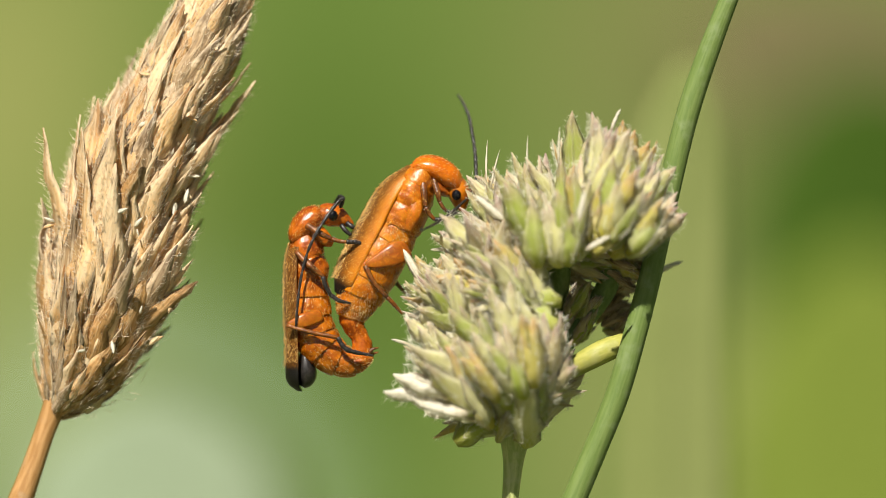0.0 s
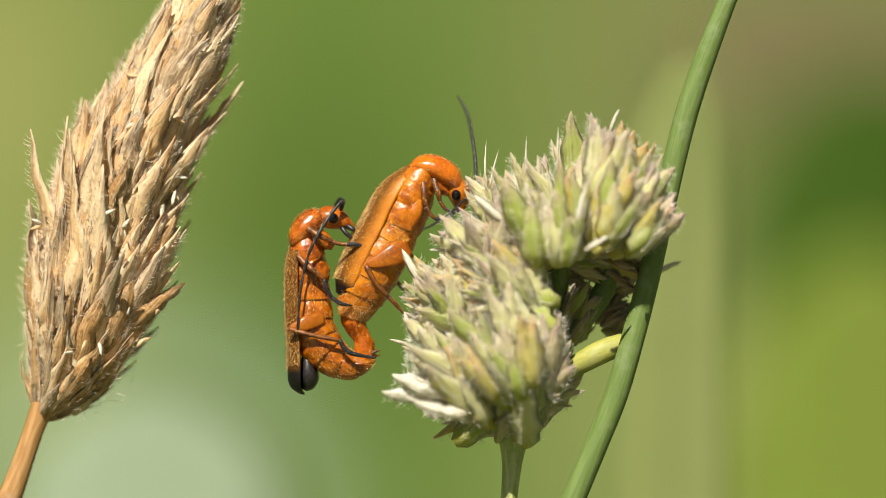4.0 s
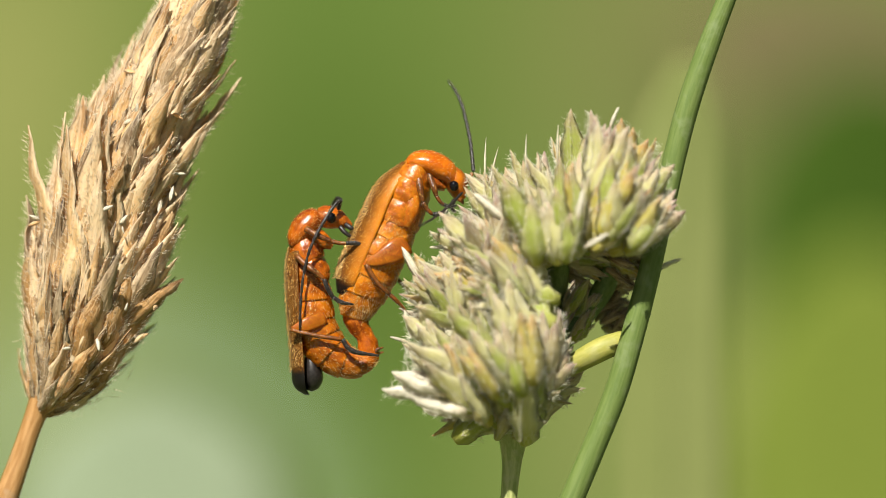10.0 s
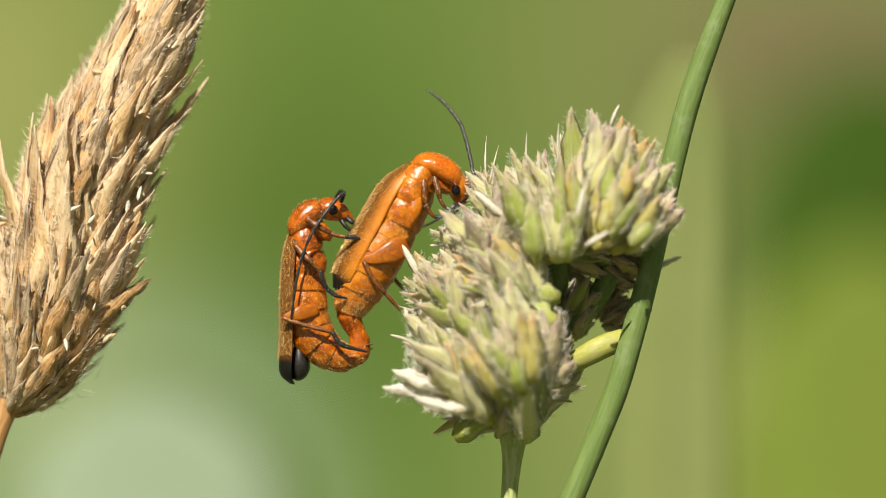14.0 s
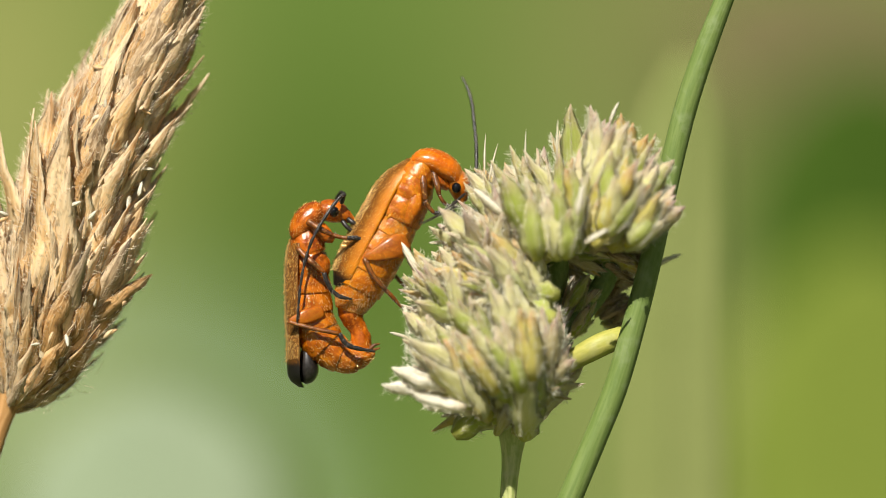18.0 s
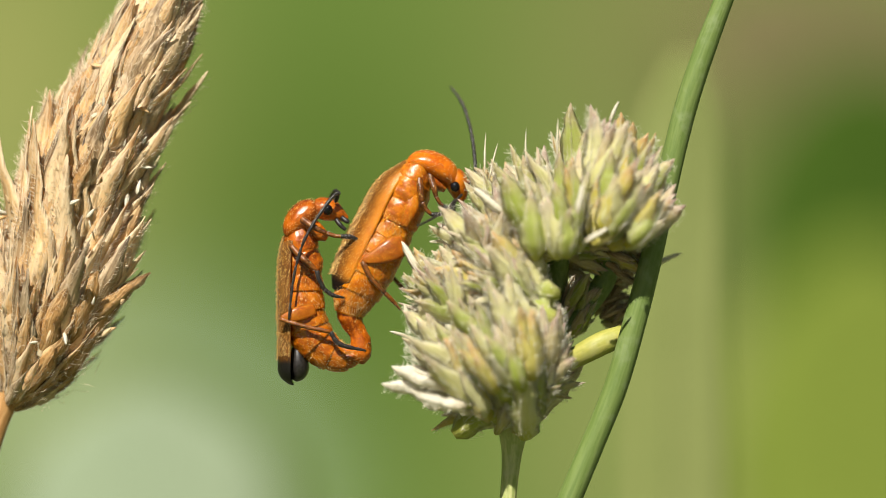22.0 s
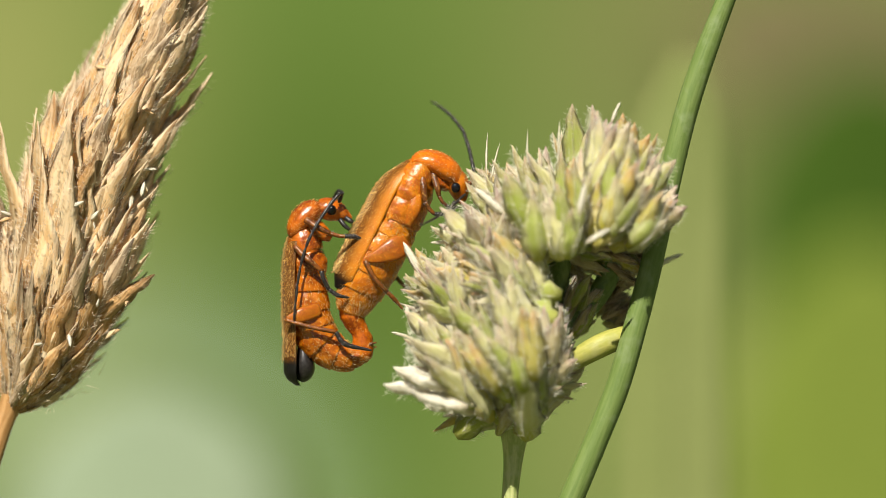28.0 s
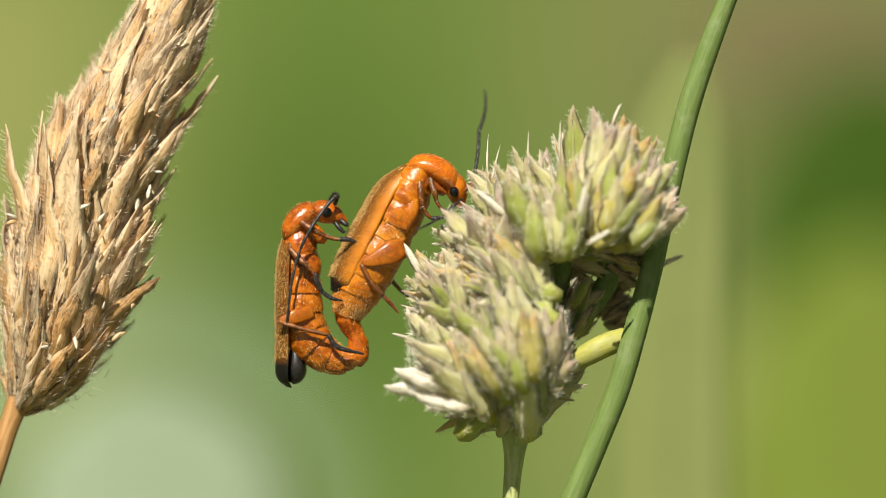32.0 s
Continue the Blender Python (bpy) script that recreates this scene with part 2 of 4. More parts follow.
def part(name, bm, material, parent, label="", origin=None):
    """Links a bmesh, built at its place in the world, as one mesh object under a thing or a part."""
    o = Vector(origin) if origin is not None else ORIGIN[parent]
    bmesh.ops.translate(bm, verts=bm.verts[:], vec=-o)
    ob = new(name, mesh_of(name, bm, material))
    ob.parent = parent
    ob.location = o - ORIGIN[parent]
    ORIGIN[ob] = o
    return tagged(ob, label)


def ring_loft(bm, rings, along, closed=True, caps=True, slot=0):
    """Skins rows of vertices; along: one number a ring, kept for the materials."""
    lay = bm.verts.layers.float_color.get("along") or bm.verts.layers.float_color.new("along")
    rows = []
    for ring, a in zip(rings, along):
        row = []
        for j, co in enumerate(ring):
            v = bm.verts.new(co)
            v[lay] = (a, j / len(ring), 0, 1)
            row.append(v)
        rows.append(row)
    n = len(rows[0])
    for r0, r1 in zip(rows, rows[1:]):
        for j in range(n if closed else n - 1):
            k = (j + 1) % n
            f = bm.faces.new((r0[j], r0[k], r1[k], r1[j]))
            f.material_index = slot
    if caps:
        for r in (rows[0][::-1], rows[-1]):
            f = bm.faces.new(r)
            f.material_index = slot
    return bm


def frame_at(tangent, side=Vector((0, 1, 0))):
    t = tangent.normalized()
    s = (side - t * side.dot(t))
    if s.length < 1e-6:
        s = Vector((1, 0, 0)) - t * t.x
    s.normalize()
    return t, s, t.cross(s)


def tube(points, n=24, seg=12, arc=None, thick=0.0, bm=None, waves=0, depth=0.0, slot=0, saw=False, dent=0.0):
    """A body along rows (u, v, y in mm, in-plane radius, radius in depth), radii in steps. arc: only these angles of it, as a
    shell with a thickness; waves: so many rings are creased in, to the given depth."""
    bm = bm or bmesh.new()
    smp = spline(points, n)
    cs = [at(s[0], s[1], s[2]) for s in smp]
    rings, al = [], []
    for i, s in enumerate(smp):
        tg = cs[min(i + 1, n)] - cs[max(i - 1, 0)]
        t, side, up = frame_at(tg)
        a, b = max(s[3], 0.3) * STEP, max(s[4], 0.3) * STEP
        if waves:
            x = waves * i / n % 1.0
            w = 1.0 - (1.0 - x) ** 2.5 if saw else abs(math.sin(math.pi * waves * i / n)) ** 0.45
            a, b = a * (1 - depth * (1 - w)), b * (1 - depth * (1 - w))
        ring = []
        if arc:
            lo, hi = arc
            outer = [lo + (hi - lo) * j / seg for j in range(seg + 1)]
            for k, g in ((1.0, outer), (1.0 - thick, outer[::-1])):
                ring += [cs[i] + up * (a * k * math.sin(q)) - side * (b * k * math.cos(q)) for q in g]
        else:
            ring = [cs[i] + up * (a * math.sin(q)) - side * (b * math.cos(q)) for q in (math.pi + 2 * math.pi * j / seg for j in range(seg))]
        if dent:
            ring = [cs[i] + (p - cs[i]) * (1 + dent * (noise.noise(p * 2600) + 0.5 * noise.noise(p * 7000))) for p in ring]
        rings.append(ring)
        al.append(i / n)
    return ring_loft(bm, rings, al, slot=slot)


def ball(centre, rx, ry, rz, turn=0.0, seg=16):
    bm = bmesh.new()
    bm.verts.layers.float_color.new("along")
    bmesh.ops.create_uvsphere(bm, u_segments=seg, v_segments=seg // 2 + 2, radius=1.0)
    m = Matrix.Translation(centre) @ Matrix.Rotation(radians(turn), 4, "Y") @ Matrix.Diagonal((rx * STEP, ry * STEP, rz * STEP, 1))
    bmesh.ops.transform(bm, matrix=m, verts=bm.verts[:])
    return bm


def hair(bm, base, tip, r, slot=0, bend=None):
    """One fine three-sided hair."""
    lay = bm.verts.layers.float_color.get("along") or bm.verts.layers.float_color.new("along")
    t, s, u = frame_at(tip - base)
    mid = (base + tip) * 0.5 + (bend or Vector((0, 0, 0)))
    lower = [bm.verts.new(base + (s * math.cos(q) + u * math.sin(q)) * r) for q in (0, 2.09, 4.19)]
    upper = [bm.verts.new(mid + (s * math.cos(q) + u * math.sin(q)) * r * 0.7) for q in (0, 2.09, 4.19)]
    top = bm.verts.new(tip)
    for v in (*lower, *upper, top):
        v[lay] = (0.5, 0.5, 0, 1)
    for j in range(3):
        k = (j + 1) % 3
        for f in (bm.faces.new((lower[j], lower[k], upper[k], upper[j])), bm.faces.new((upper[j], upper[k], top))):
            f.material_index = slot


# ---- ground and distance ----
def ground():
    bm = bmesh.new()
    n, size = 60, 400.0
    rows = []
    for i in range(n + 1):
        row = []
        for j in range(n + 1):
            x, y = [math.copysign(abs(2 * k / n - 1) ** 3, 2 * k / n - 1) * size for k in (i, j)]
            z = 0.02 * noise.noise(Vector((x * 0.8, y * 0.8, 0))) if abs(x) + abs(y) < 30 else 0.0
            row.append(bm.verts.new((x, y, z - 0.02)))
        rows.append(row)
    for i in range(n):
        for j in range(n):
            bm.faces.new((rows[i][j], rows[i + 1][j], rows[i + 1][j + 1], rows[i][j + 1]))
    ob = new("ground", mesh_of("ground", bm, GROUND))
    tagged(ob, "mown green meadow soil with thin grass", "ground", kind="structure")


def distance():
    bm = bmesh.new()
    rings = []
    for i in range(41):
        q = radians(-75 + 150 * i / 40)
        x, y = 6.3 * math.sin(q) * 1.0, 6.3 * math.cos(q) - 0.3
        rings.append([Vector((x, y, -0.05 + 3.2 * (j / 12) ** 1.2)) + Vector((0, 0.25 * (j / 12) ** 2, 0)) for j in range(13)])
    ring_loft(bm, rings, [0] * 41, closed=False, caps=False)
    ob = new("backdrop", mesh_of("backdrop", bm, BANK))
    tagged(ob, "soft green meadow bank far out of focus", "meadow", kind="structure")


def meadow():
    """Low meadow grass all round, below the lens's view."""
    rnd = random.Random(21)
    verts, faces = [], []
    for _ in range(9000):
        r, q = 5.5 * math.sqrt(rnd.random()), rnd.uniform(0, 2 * math.pi)
        x, y = r * math.sin(q), r * math.cos(q) + 0.4
        if math.hypot(x, y + 0.3) < 0.12:
            continue
        h, w = rnd.uniform(0.05, 0.17), rnd.uniform(0.002, 0.004)
        a, lean = rnd.uniform(0, math.pi), rnd.uniform(-0.5, 0.5)
        dx, dy = math.cos(a) * w, math.sin(a) * w
        lx, ly = -math.sin(a) * h * lean, math.cos(a) * h * lean
        n = len(verts)
        for k, s in ((0.0, 1.0), (0.5, 0.8), (1.0, 0.1)):
            verts += [(x - dx * s + lx * k * k, y - dy * s + ly * k * k, h * k - 0.03), (x + dx * s + lx * k * k, y + dy * s + ly * k * k, h * k - 0.03),
                      (x + lx * k * k - dy * 0.4 * s, y + ly * k * k + dx * 0.4 * s, h * k - 0.03)]
        for k in (0, 3):
            for p, t in ((0, 1), (1, 2), (2, 0)):
                faces.append((n + k + p, n + k + t, n + k + 3 + t, n + k + 3 + p))
    me = bpy.data.meshes.new("meadow_grass")
    me.from_pydata(verts, [], faces)
    me.materials.append(BLADE)
    tagged(new("meadow_grass", me), "short green meadow grass on the soil", "grass", kind="stuff")


def leaf_material(name, colour, other):
    m = Nodes(name)
    col = m.mix(m.mapped(m.noise(160, 3.0), 0.35, 0.65), colour, other)
    m.set(Base_Color=col, Roughness=0.9, Specular_IOR_Level=0.05)
    m.bump(m.noise(900, 3.0), 0.3, 0.0003)
    return m.mat


def leaf_behind(name, label, rows, y, material):
    """A broad leaf on its stalk, y millimetres behind the beetles: rows of (across, down, half width) as seen past them."""
    k = (0.3 + y * 0.001) / 0.3
    foot = 20000 / k

    def seen(u, v, deep=0.0):
        return Vector(((u - 784) * STEP * k, y * 0.001 + deep * STEP * k, max(0.0, 0.5 + (441 - v) * STEP * k)))

    u1, v1, _ = rows[-1]
    ob = thing(name, Vector(((u1 - 784) * STEP * k, y * 0.001, 0.0)), label, "leaf")
    bm, rings, al = bmesh.new(), [], []
    for i, (u, v, half) in enumerate(spline(rows, 30)):
        across = [-1 + 2 * j / 8 for j in range(9)]
        front = [seen(u + half * a, v, abs(a) ** 1.5 * 0.12 * half) for a in across]
        rings.append(front + [p + Vector((0, 0.0003, 0)) for p in front[::-1]])
        al.append(i / 30)
    ring_loft(bm, rings, al)
    part("leaf_blade", bm, material, ob)
    for piece, run, thick in (("midrib", [(u, v) for u, v, _ in spline(rows, 12)][1:], 7), ("stalk", [(u1, v1 + (foot - v1) * i / 10) for i in range(11)], 22)):
        bm, rings = bmesh.new(), []
        for i, (u, v) in enumerate(run):
            c = seen(u, v, -2.0)
            rings.append([c + Vector((math.cos(q) * thick, math.sin(q) * thick * 0.6, 0)) * STEP * k for q in (2 * math.pi * j / 8 for j in range(8))])
        ring_loft(bm, rings, [i / len(run) for i in range(len(run))])
        part(piece, bm, material, ob)
    return ob


ground()
distance()
meadow()
leaf_behind("broad_grass", "broad straw-green grass blade blurred behind the stem", [(1222, 110, 25), (1212, 220, 70), (1196, 400, 94), (1186, 640, 104), (1184, 960, 106), (1184, 1500, 60)], 40,
            leaf_material("straw_leaf", (0.20, 0.228, 0.078), (0.18, 0.21, 0.068)))
leaf_behind("pale_leaf", "pale silvery green leaf blurred low in the meadow", [(262, 672, 30), (262, 720, 130), (262, 790, 210), (260, 880, 250), (260, 1060, 230), (260, 1400, 90)], 130,
            leaf_material("silver_leaf", (0.27, 0.33, 0.215), (0.255, 0.315, 0.20)))
leaf_behind("yellow_leaf", "yellow-green dock leaf blurred behind the grass", [(1530, 440, 40), (1530, 550, 170), (1530, 700, 240), (1530, 900, 260), (1530, 1400, 150)], 160,
            leaf_material("yellow_green_leaf", (0.155, 0.20, 0.034), (0.14, 0.185, 0.03)))
leaf_behind("dark_leaf", "dark green dock leaf blurred behind the grass", [(1540, 120, 60), (1536, 200, 160), (1530, 340, 225), (1530, 600, 225), (1530, 1300, 100)], 190,
            leaf_material("dark_green_leaf", (0.045, 0.086, 0.011), (0.038, 0.075, 0.009)))
leaf_behind("brown_leaf", "withered brown dock leaf blurred behind the grass", [(1450, -60, 120), (1460, 10, 230), (1470, 90, 260), (1490, 300, 180), (1500, 1200, 60)], 215,
            leaf_material("withered_leaf", (0.15, 0.132, 0.06), (0.135, 0.12, 0.055)))


# ---- grass husks ----
def husk_mesh(name, length, width, depth, materials, hairs, taper, curl=0.0, seed=0, crumple=0.0, comb=0.0, stiff=0.0000092):
    """A keeled, boat-shaped husk that stands along z and runs out into a fine point, its keel towards -y; lengths in mm."""
    rnd = random.Random(seed)
    bm = bmesh.new()
    n = 10
    peak = 0.5 / (0.5 + taper)
    top = peak ** 0.5 * (1 - peak) ** taper
    rings, al = [], []
    twist = rnd.uniform(-0.5, 0.5)
    sway = rnd.uniform(-0.07, 0.07)
    for i in range(n + 1):
        t = i / n
        w = width * 0.5 * max(0.035, (t + 0.02) ** 0.5 * (1 - t) ** taper / top)
        z = t * length
        bow = -0.12 * depth * math.sin(math.pi * t) - curl * t * t * length
        lean = sway * t * t * length
        ring = []
        rough = 1 + 0.10 * math.sin(i * 2.4 + seed) + rnd.uniform(-0.1, 0.1)
        for k, inner in ((-1, 0), (-0.55, 0), (0, 0), (0.55, 0), (1, 0), (0.5, 1), (0, 1), (-0.5, 1)):
            deep = depth * (1 - abs(k) ** 1.3) * w / (width * 0.5) * (0.72 if inner else 1.0)
            x, y = w * k * rough, bow - deep + (0.035 if inner else 0.0)
            c, s = math.cos(twist * t), math.sin(twist * t)
            p = Vector((x * c - y * s + lean, x * s + y * c, z))
            if crumple:
                at_it = Vector((p.x * 1.6 + seed * 3.1, p.z * 1.1, 0.4))
                p += Vector((noise.noise(at_it), noise.noise(at_it + Vector((7, 3, 1))), 0)) * crumple * min(1.0, w / (width * 0.3))
            ring.append(p * 0.001)
        rings.append(ring)
        al.append(t)
    ring_loft(bm, rings, al)
    for i in range(hairs):
        t = 0.10 + 0.85 * (i + rnd.random()) / hairs
        k = 2 if rnd.random() < comb else rnd.choice((0, 0, 2, 2, 4, 4, 1, 3))
        f = t * n
        a, b = rings[int(f)][k], rings[min(n, int(f) + 1)][k]
        base = a.lerp(b, f - int(f))
        way = Vector(((k - 2) * 0.5 + rnd.uniform(-0.4, 0.4), -0.6 + rnd.uniform(-0.5, 0.3), 0.6 + rnd.uniform(-0.4, 0.4))).normalized()
        ln = rnd.uniform(0.13, 0.42) * 0.001
        hair(bm, base, base + way * ln, stiff, 1, Vector((rnd.uniform(-1, 1), 0, -1)) * 0.00003)
    return mesh_of(name, bm, materials)


def place(name, mesh, parent, m, label=""):
    ob = new(name, mesh)
    ob.parent = parent
    ob.matrix_basis = m
    return tagged(ob, label)


def aimed(base, way, spin, scale=1.0):
    """A matrix that stands a husk at base along way, its keel turned by spin degrees from the lens."""
    t = way.normalized()
    y = Vector((0, 1, 0)) - t * t.y
    if y.length < 1e-3:
        y = Vector((0, 0, 1)) - t * t.z
    y.normalize()
    x = y.cross(t)
    rot = Matrix((x, y, t)).transposed().to_4x4()
    return Matrix.Translation(base) @ rot @ Matrix.Rotation(radians(spin), 4, "Z") @ Matrix.Diagonal((scale, scale, scale, 1))


def kinds(prefix, mats, cilia, count, length, width, depth, hairs, taper, crumple=0.0, comb=0.0, stiff=0.0000092):
    out = []
    for i in range(count):
        r = random.Random(i * 7 + 3)
        out.append(husk_mesh(prefix, length * r.uniform(0.85, 1.15), width * r.uniform(0.85, 1.15), depth * r.uniform(0.8, 1.2),
                             [mats[i % len(mats)], cilia], hairs, taper, r.uniform(-0.06, 0.10), i, crumple, comb, stiff))
    return out


def spikelet(parent, base, way, spin, husks, rnd, florets, size=1.0, fan=9.0):
    """An outer husk with its florets set in two ranks, fanned out beside it."""
    sp = place("spikelet", rnd.choice(husks), parent, aimed(base, way, spin, size))
    for i in range(florets):
        side = 1 if i % 2 else -1
        tilt = Matrix.Rotation(radians((fan * (1 + i // 2) + rnd.uniform(-4, 5)) * side), 4, "Y") @ Matrix.Rotation(radians(rnd.uniform(-9, 9)), 4, "X")
        lift = Matrix.Translation((0, 0.00008 * (i + 1), 0.00015 + 0.00034 * i))
        k = rnd.uniform(0.72, 1.0)
        place("floret", rnd.choice(husks), sp, lift @ tilt @ Matrix.Rotation(radians(rnd.uniform(-45, 45) + 35 * side), 4, "Z") @ Matrix.Diagonal((k, k, k, 1)))
    return sp


def interp(table, q):
    for (a, x), (b, y) in zip(table, table[1:]):
        if a <= q <= b:
            return x + (y - x) * (q - a) / (b - a)
    return table[-1][1]


def to_ground(u, v, du, dv, y, r0, r1):
    """Rows of a stem that runs on from (u, v) by du, dv in growing strides down to the soil, thicker as it goes."""
    rows, k = [], 1.0
    while v < 20600:
        rows.append((u, v, y, r0, r0))
        u, v, k = u + du * k, v + dv * k, k * 1.6
        r0 += (r1 - r0) * 0.15
    u, v, y, r, _ = rows[-1]
    rows.append((u + du * k * 0.2, 20900, y, r, r))
    return rows[::-1]


# ---- cocksfoot head and its stem ----
def cocksfoot():
    rnd = random.Random(17)
    below = to_ground(900, 890, -8, 100, 0, 15, 24)
    root = Vector((at(below[0][0], 0).x, 0.0, 0.0))
    head = thing("cocksfoot_head", root, "green and cream cocksfoot flower head with downy spikelets", "grass head")
    stem = tube([*below, (906, 820, 0, 18, 18), (909, 775, 0, 27, 24),
                 (914, 738, 0.1, 36, 29), (922, 705, 0.3, 34, 30), (935, 650, 0.5, 20, 20)], 140, 14)
    part("stem", stem, YOUNG_STEM, head, "thin yellow-green stem")
    # first and third branch take the darker stem green to deepen their shade
    part("branch", tube([(930, 680, 0.6, 18, 18), (990, 614, 0.1, 17, 17), (1036, 558, 0.1, 19, 19), (1074, 500, 0.2, 20, 20), (1080, 440, 0.0, 14, 14)], 20, 10), GREEN_STEM, head)
    part("branch", tube([(940, 690, 0.6, 12, 12), (1015, 645, -0.8, 19, 19), (1065, 618, -1.0, 22, 22), (1110, 598, -0.6, 18, 18), (1130, 560, 0.6, 12, 12)], 20, 10), YELLOW_STEM, head)
    part("branch", tube([(940, 655, 0.5, 14, 14), (978, 560, 0.2, 16, 16), (985, 500, 0.0, 22, 18), (1000, 400, -1.2, 12, 12)], 16, 10), GREEN_STEM, head)
    mats = [PALE_HUSK, GREEN_HUSK, PURPLE_HUSK, YELLOW_HUSK, GREEN_HUSK, PALE_HUSK, GREEN_HUSK]
    husks = kinds("husk", mats, HAIR, 21, 3.8, 1.25, 0.45, 160, 1.0, 0.16, 0.25, 0.000009) + kinds("bract", mats, HAIR, 3, 3.5, 0.7, 0.3, 90, 0.9, 0.1, 0.2, 0.000012)
    whites = kinds("white_husk", [WHITE_HUSK], HAIR, 3, 2.4, 0.46, 0.22, 0, 0.5)
    # husks coloured darker to carry the shade under the tufts
    dusky = kinds("shade_toned_husk", [GREY_HUSK, GREY_HUSK, PURPLE_HUSK], HAIR, 6, 3.2, 0.8, 0.3, 40, 0.8)
    awns = kinds("awn", [WHITE_HUSK], HAIR, 3, 2.4, 0.14, 0.08, 0, 0.9)
    o = ORIGIN[head]
    upper = [(-90, 60), (-40, 75), (-6, 110), (12, 190), (32, 236), (60, 292), (75, 286), (96, 240), (111, 228), (131, 242), (150, 246), (173, 245), (200, 160), (270, 60)]
    lower = [(-107, 100), (-60, 80), (-12, 110), (12, 143), (40, 168), (63, 190), (97, 228), (128, 262), (157, 208), (183, 200), (207, 150), (253, 100)]
    corner = [(-180, 98), (210, 98)]
    tuft = [(-180, 80), (210, 80)]
    lobes = [((1012, 462), -2.0, upper, Vector((0.22, 0, 1)), 12, 186, 125, 40, 0.0026), ((926, 688), -1.4, corner, Vector((0.4, 0, 0.7)), -25, 70, 110, 13, 0.0), ((864, 448), -2.0, tuft, Vector((-0.2, 0, 1)), 75, 215, 80, 16, 0.0), ((905, 506), -3.0, corner, Vector((-0.5, 0, 0.8)), 85, 215, 70, 15, 0.0), ((808, 548), -1.7, corner, Vector((-0.35, 0, 0.9)), 60, 205, 90, 19, 0.0), ((890, 685), -0.8, lower, Vector((-0.25, 0, 1)), -15, 205, 190, 38, 0.0005)]
    for (cu, cv), cy, table, axis, lo, hi, deep, count, off in lobes:
        for layer, (share, number) in enumerate(((1.0, count), (0.86, count // 2), (0.62, count // 3), (1.03, count * 2 // 5 if table is upper else 0))):
            for i in range(number):
                q = lo + (hi - lo) * (((i * 0.618) % 1.0) * 0.96 + rnd.uniform(0, 0.04))
                e = rnd.uniform(-0.45, 0.2) if layer == 3 else math.asin(-0.97 + 1.65 * (i + 0.5) / number)
                c, s = math.cos(e), math.sin(e)
                d = Vector((c * math.cos(radians(q)), s, c * math.sin(radians(q))))
                r = 1.0 / math.sqrt((c / interp(table, q)) ** 2 + (s / deep) ** 2) * share * rnd.uniform(0.9, 1.0)
                way = (Vector((d.x, d.y * 0.75, d.z)) + axis * (0.15 + 1.1 * abs(s)) + Vector([rnd.uniform(-0.18, 0.18) for _ in range(3)])).normalized()
                size = rnd.uniform(0.72, 1.2) * (1.0 if table in (upper, lower) else 0.9)
                tip = at(cu, cv, cy) + d * r * STEP + Vector((0, off * max(0.0, -d.x) - 0.75 * off * max(0.0, d.x), 0)) + axis * 0.0021 * abs(s) * (1 - c * max(0.0, math.sin(radians(q))))
                base = tip - way * 0.0043 * size
                if tip.x < (708 - 784) * STEP and tip.z > 0.5 - 225 * STEP:
                    continue
                if table is upper and base.x > (966 - 784) * STEP and base.z < 0.5 - 18 * STEP:
                    continue
                spikelet(head, base - o, way, rnd.uniform(-60, 60), husks, rnd, 3, size, 9.0)
    # broad glumes on the sunny face of the two tufts
    glumes = {m: kinds("glume", [m], HAIR, 3, 2.4, 0.95, 0.36, 90, 0.95, 0.08, 0.2) for m in (GREEN_HUSK, PALE_HUSK, YELLOW_HUSK, PURPLE_HUSK)}
    for m, rows in ((PALE_HUSK, ((1106, 452, 1172, 394, -4.6), (1118, 384, 1164, 302, -3.8), (885, 495, 818, 398, -3.8), (862, 470, 785, 402, -2.6), (985, 470, 962, 350, -5.6), (845, 520, 775, 452, -2.6), (800, 640, 745, 560, -2.6), (850, 600, 800, 520, -3.4), (905, 690, 868, 590, -4.4), (870, 600, 826, 498, -3.6), (962, 548, 918, 452, -4.4), (915, 620, 892, 515, -3.8))),
                    (GREEN_HUSK, ((940, 535, 860, 440, -4.4), (1000, 468, 1012, 360, -5.8), (850, 690, 788, 596, -3.8), (872, 640, 836, 555, -4.0), (780, 560, 728, 492, -2.2), (950, 470, 930, 350, -5.6), (925, 700, 890, 610, -4.6))),
                    (YELLOW_HUSK, ((1098, 342, 1138, 250, -4.0), (1084, 322, 1104, 240, -3.4), (915, 548, 800, 462, -3.8), (955, 540, 905, 440, -4.6), (940, 680, 934, 560, -4.6), (945, 610, 938, 508, -3.2), (800, 560, 760, 470, -2.2), (900, 560, 812, 500, -3.6), (880, 700, 826, 620, -4.2), (1040, 440, 1075, 340, -5.2))),
                    (PURPLE_HUSK, ((1112, 440, 1186, 360, -4.4), (1056, 310, 1062, 224, -3.8), (900, 450, 872, 350, -4.0), (828, 590, 768, 520, -2.8), (830, 690, 764, 620, -3.4), (968, 660, 978, 570, -3.8), (960, 690, 1010, 640, -3.2), (1050, 330, 1072, 230, -4.4)))):
        for u0, v0, u1, v1, y in rows:
            y *= 1.15 if v0 > 610 else 0.8
            b, t = at(u0, v0, y + 0.9), at(u1, v1, y)
            spikelet(head, b - o, t - b, rnd.uniform(-35, 35), glumes[m], rnd, 3, (t - b).length / 0.0024, 8.0)
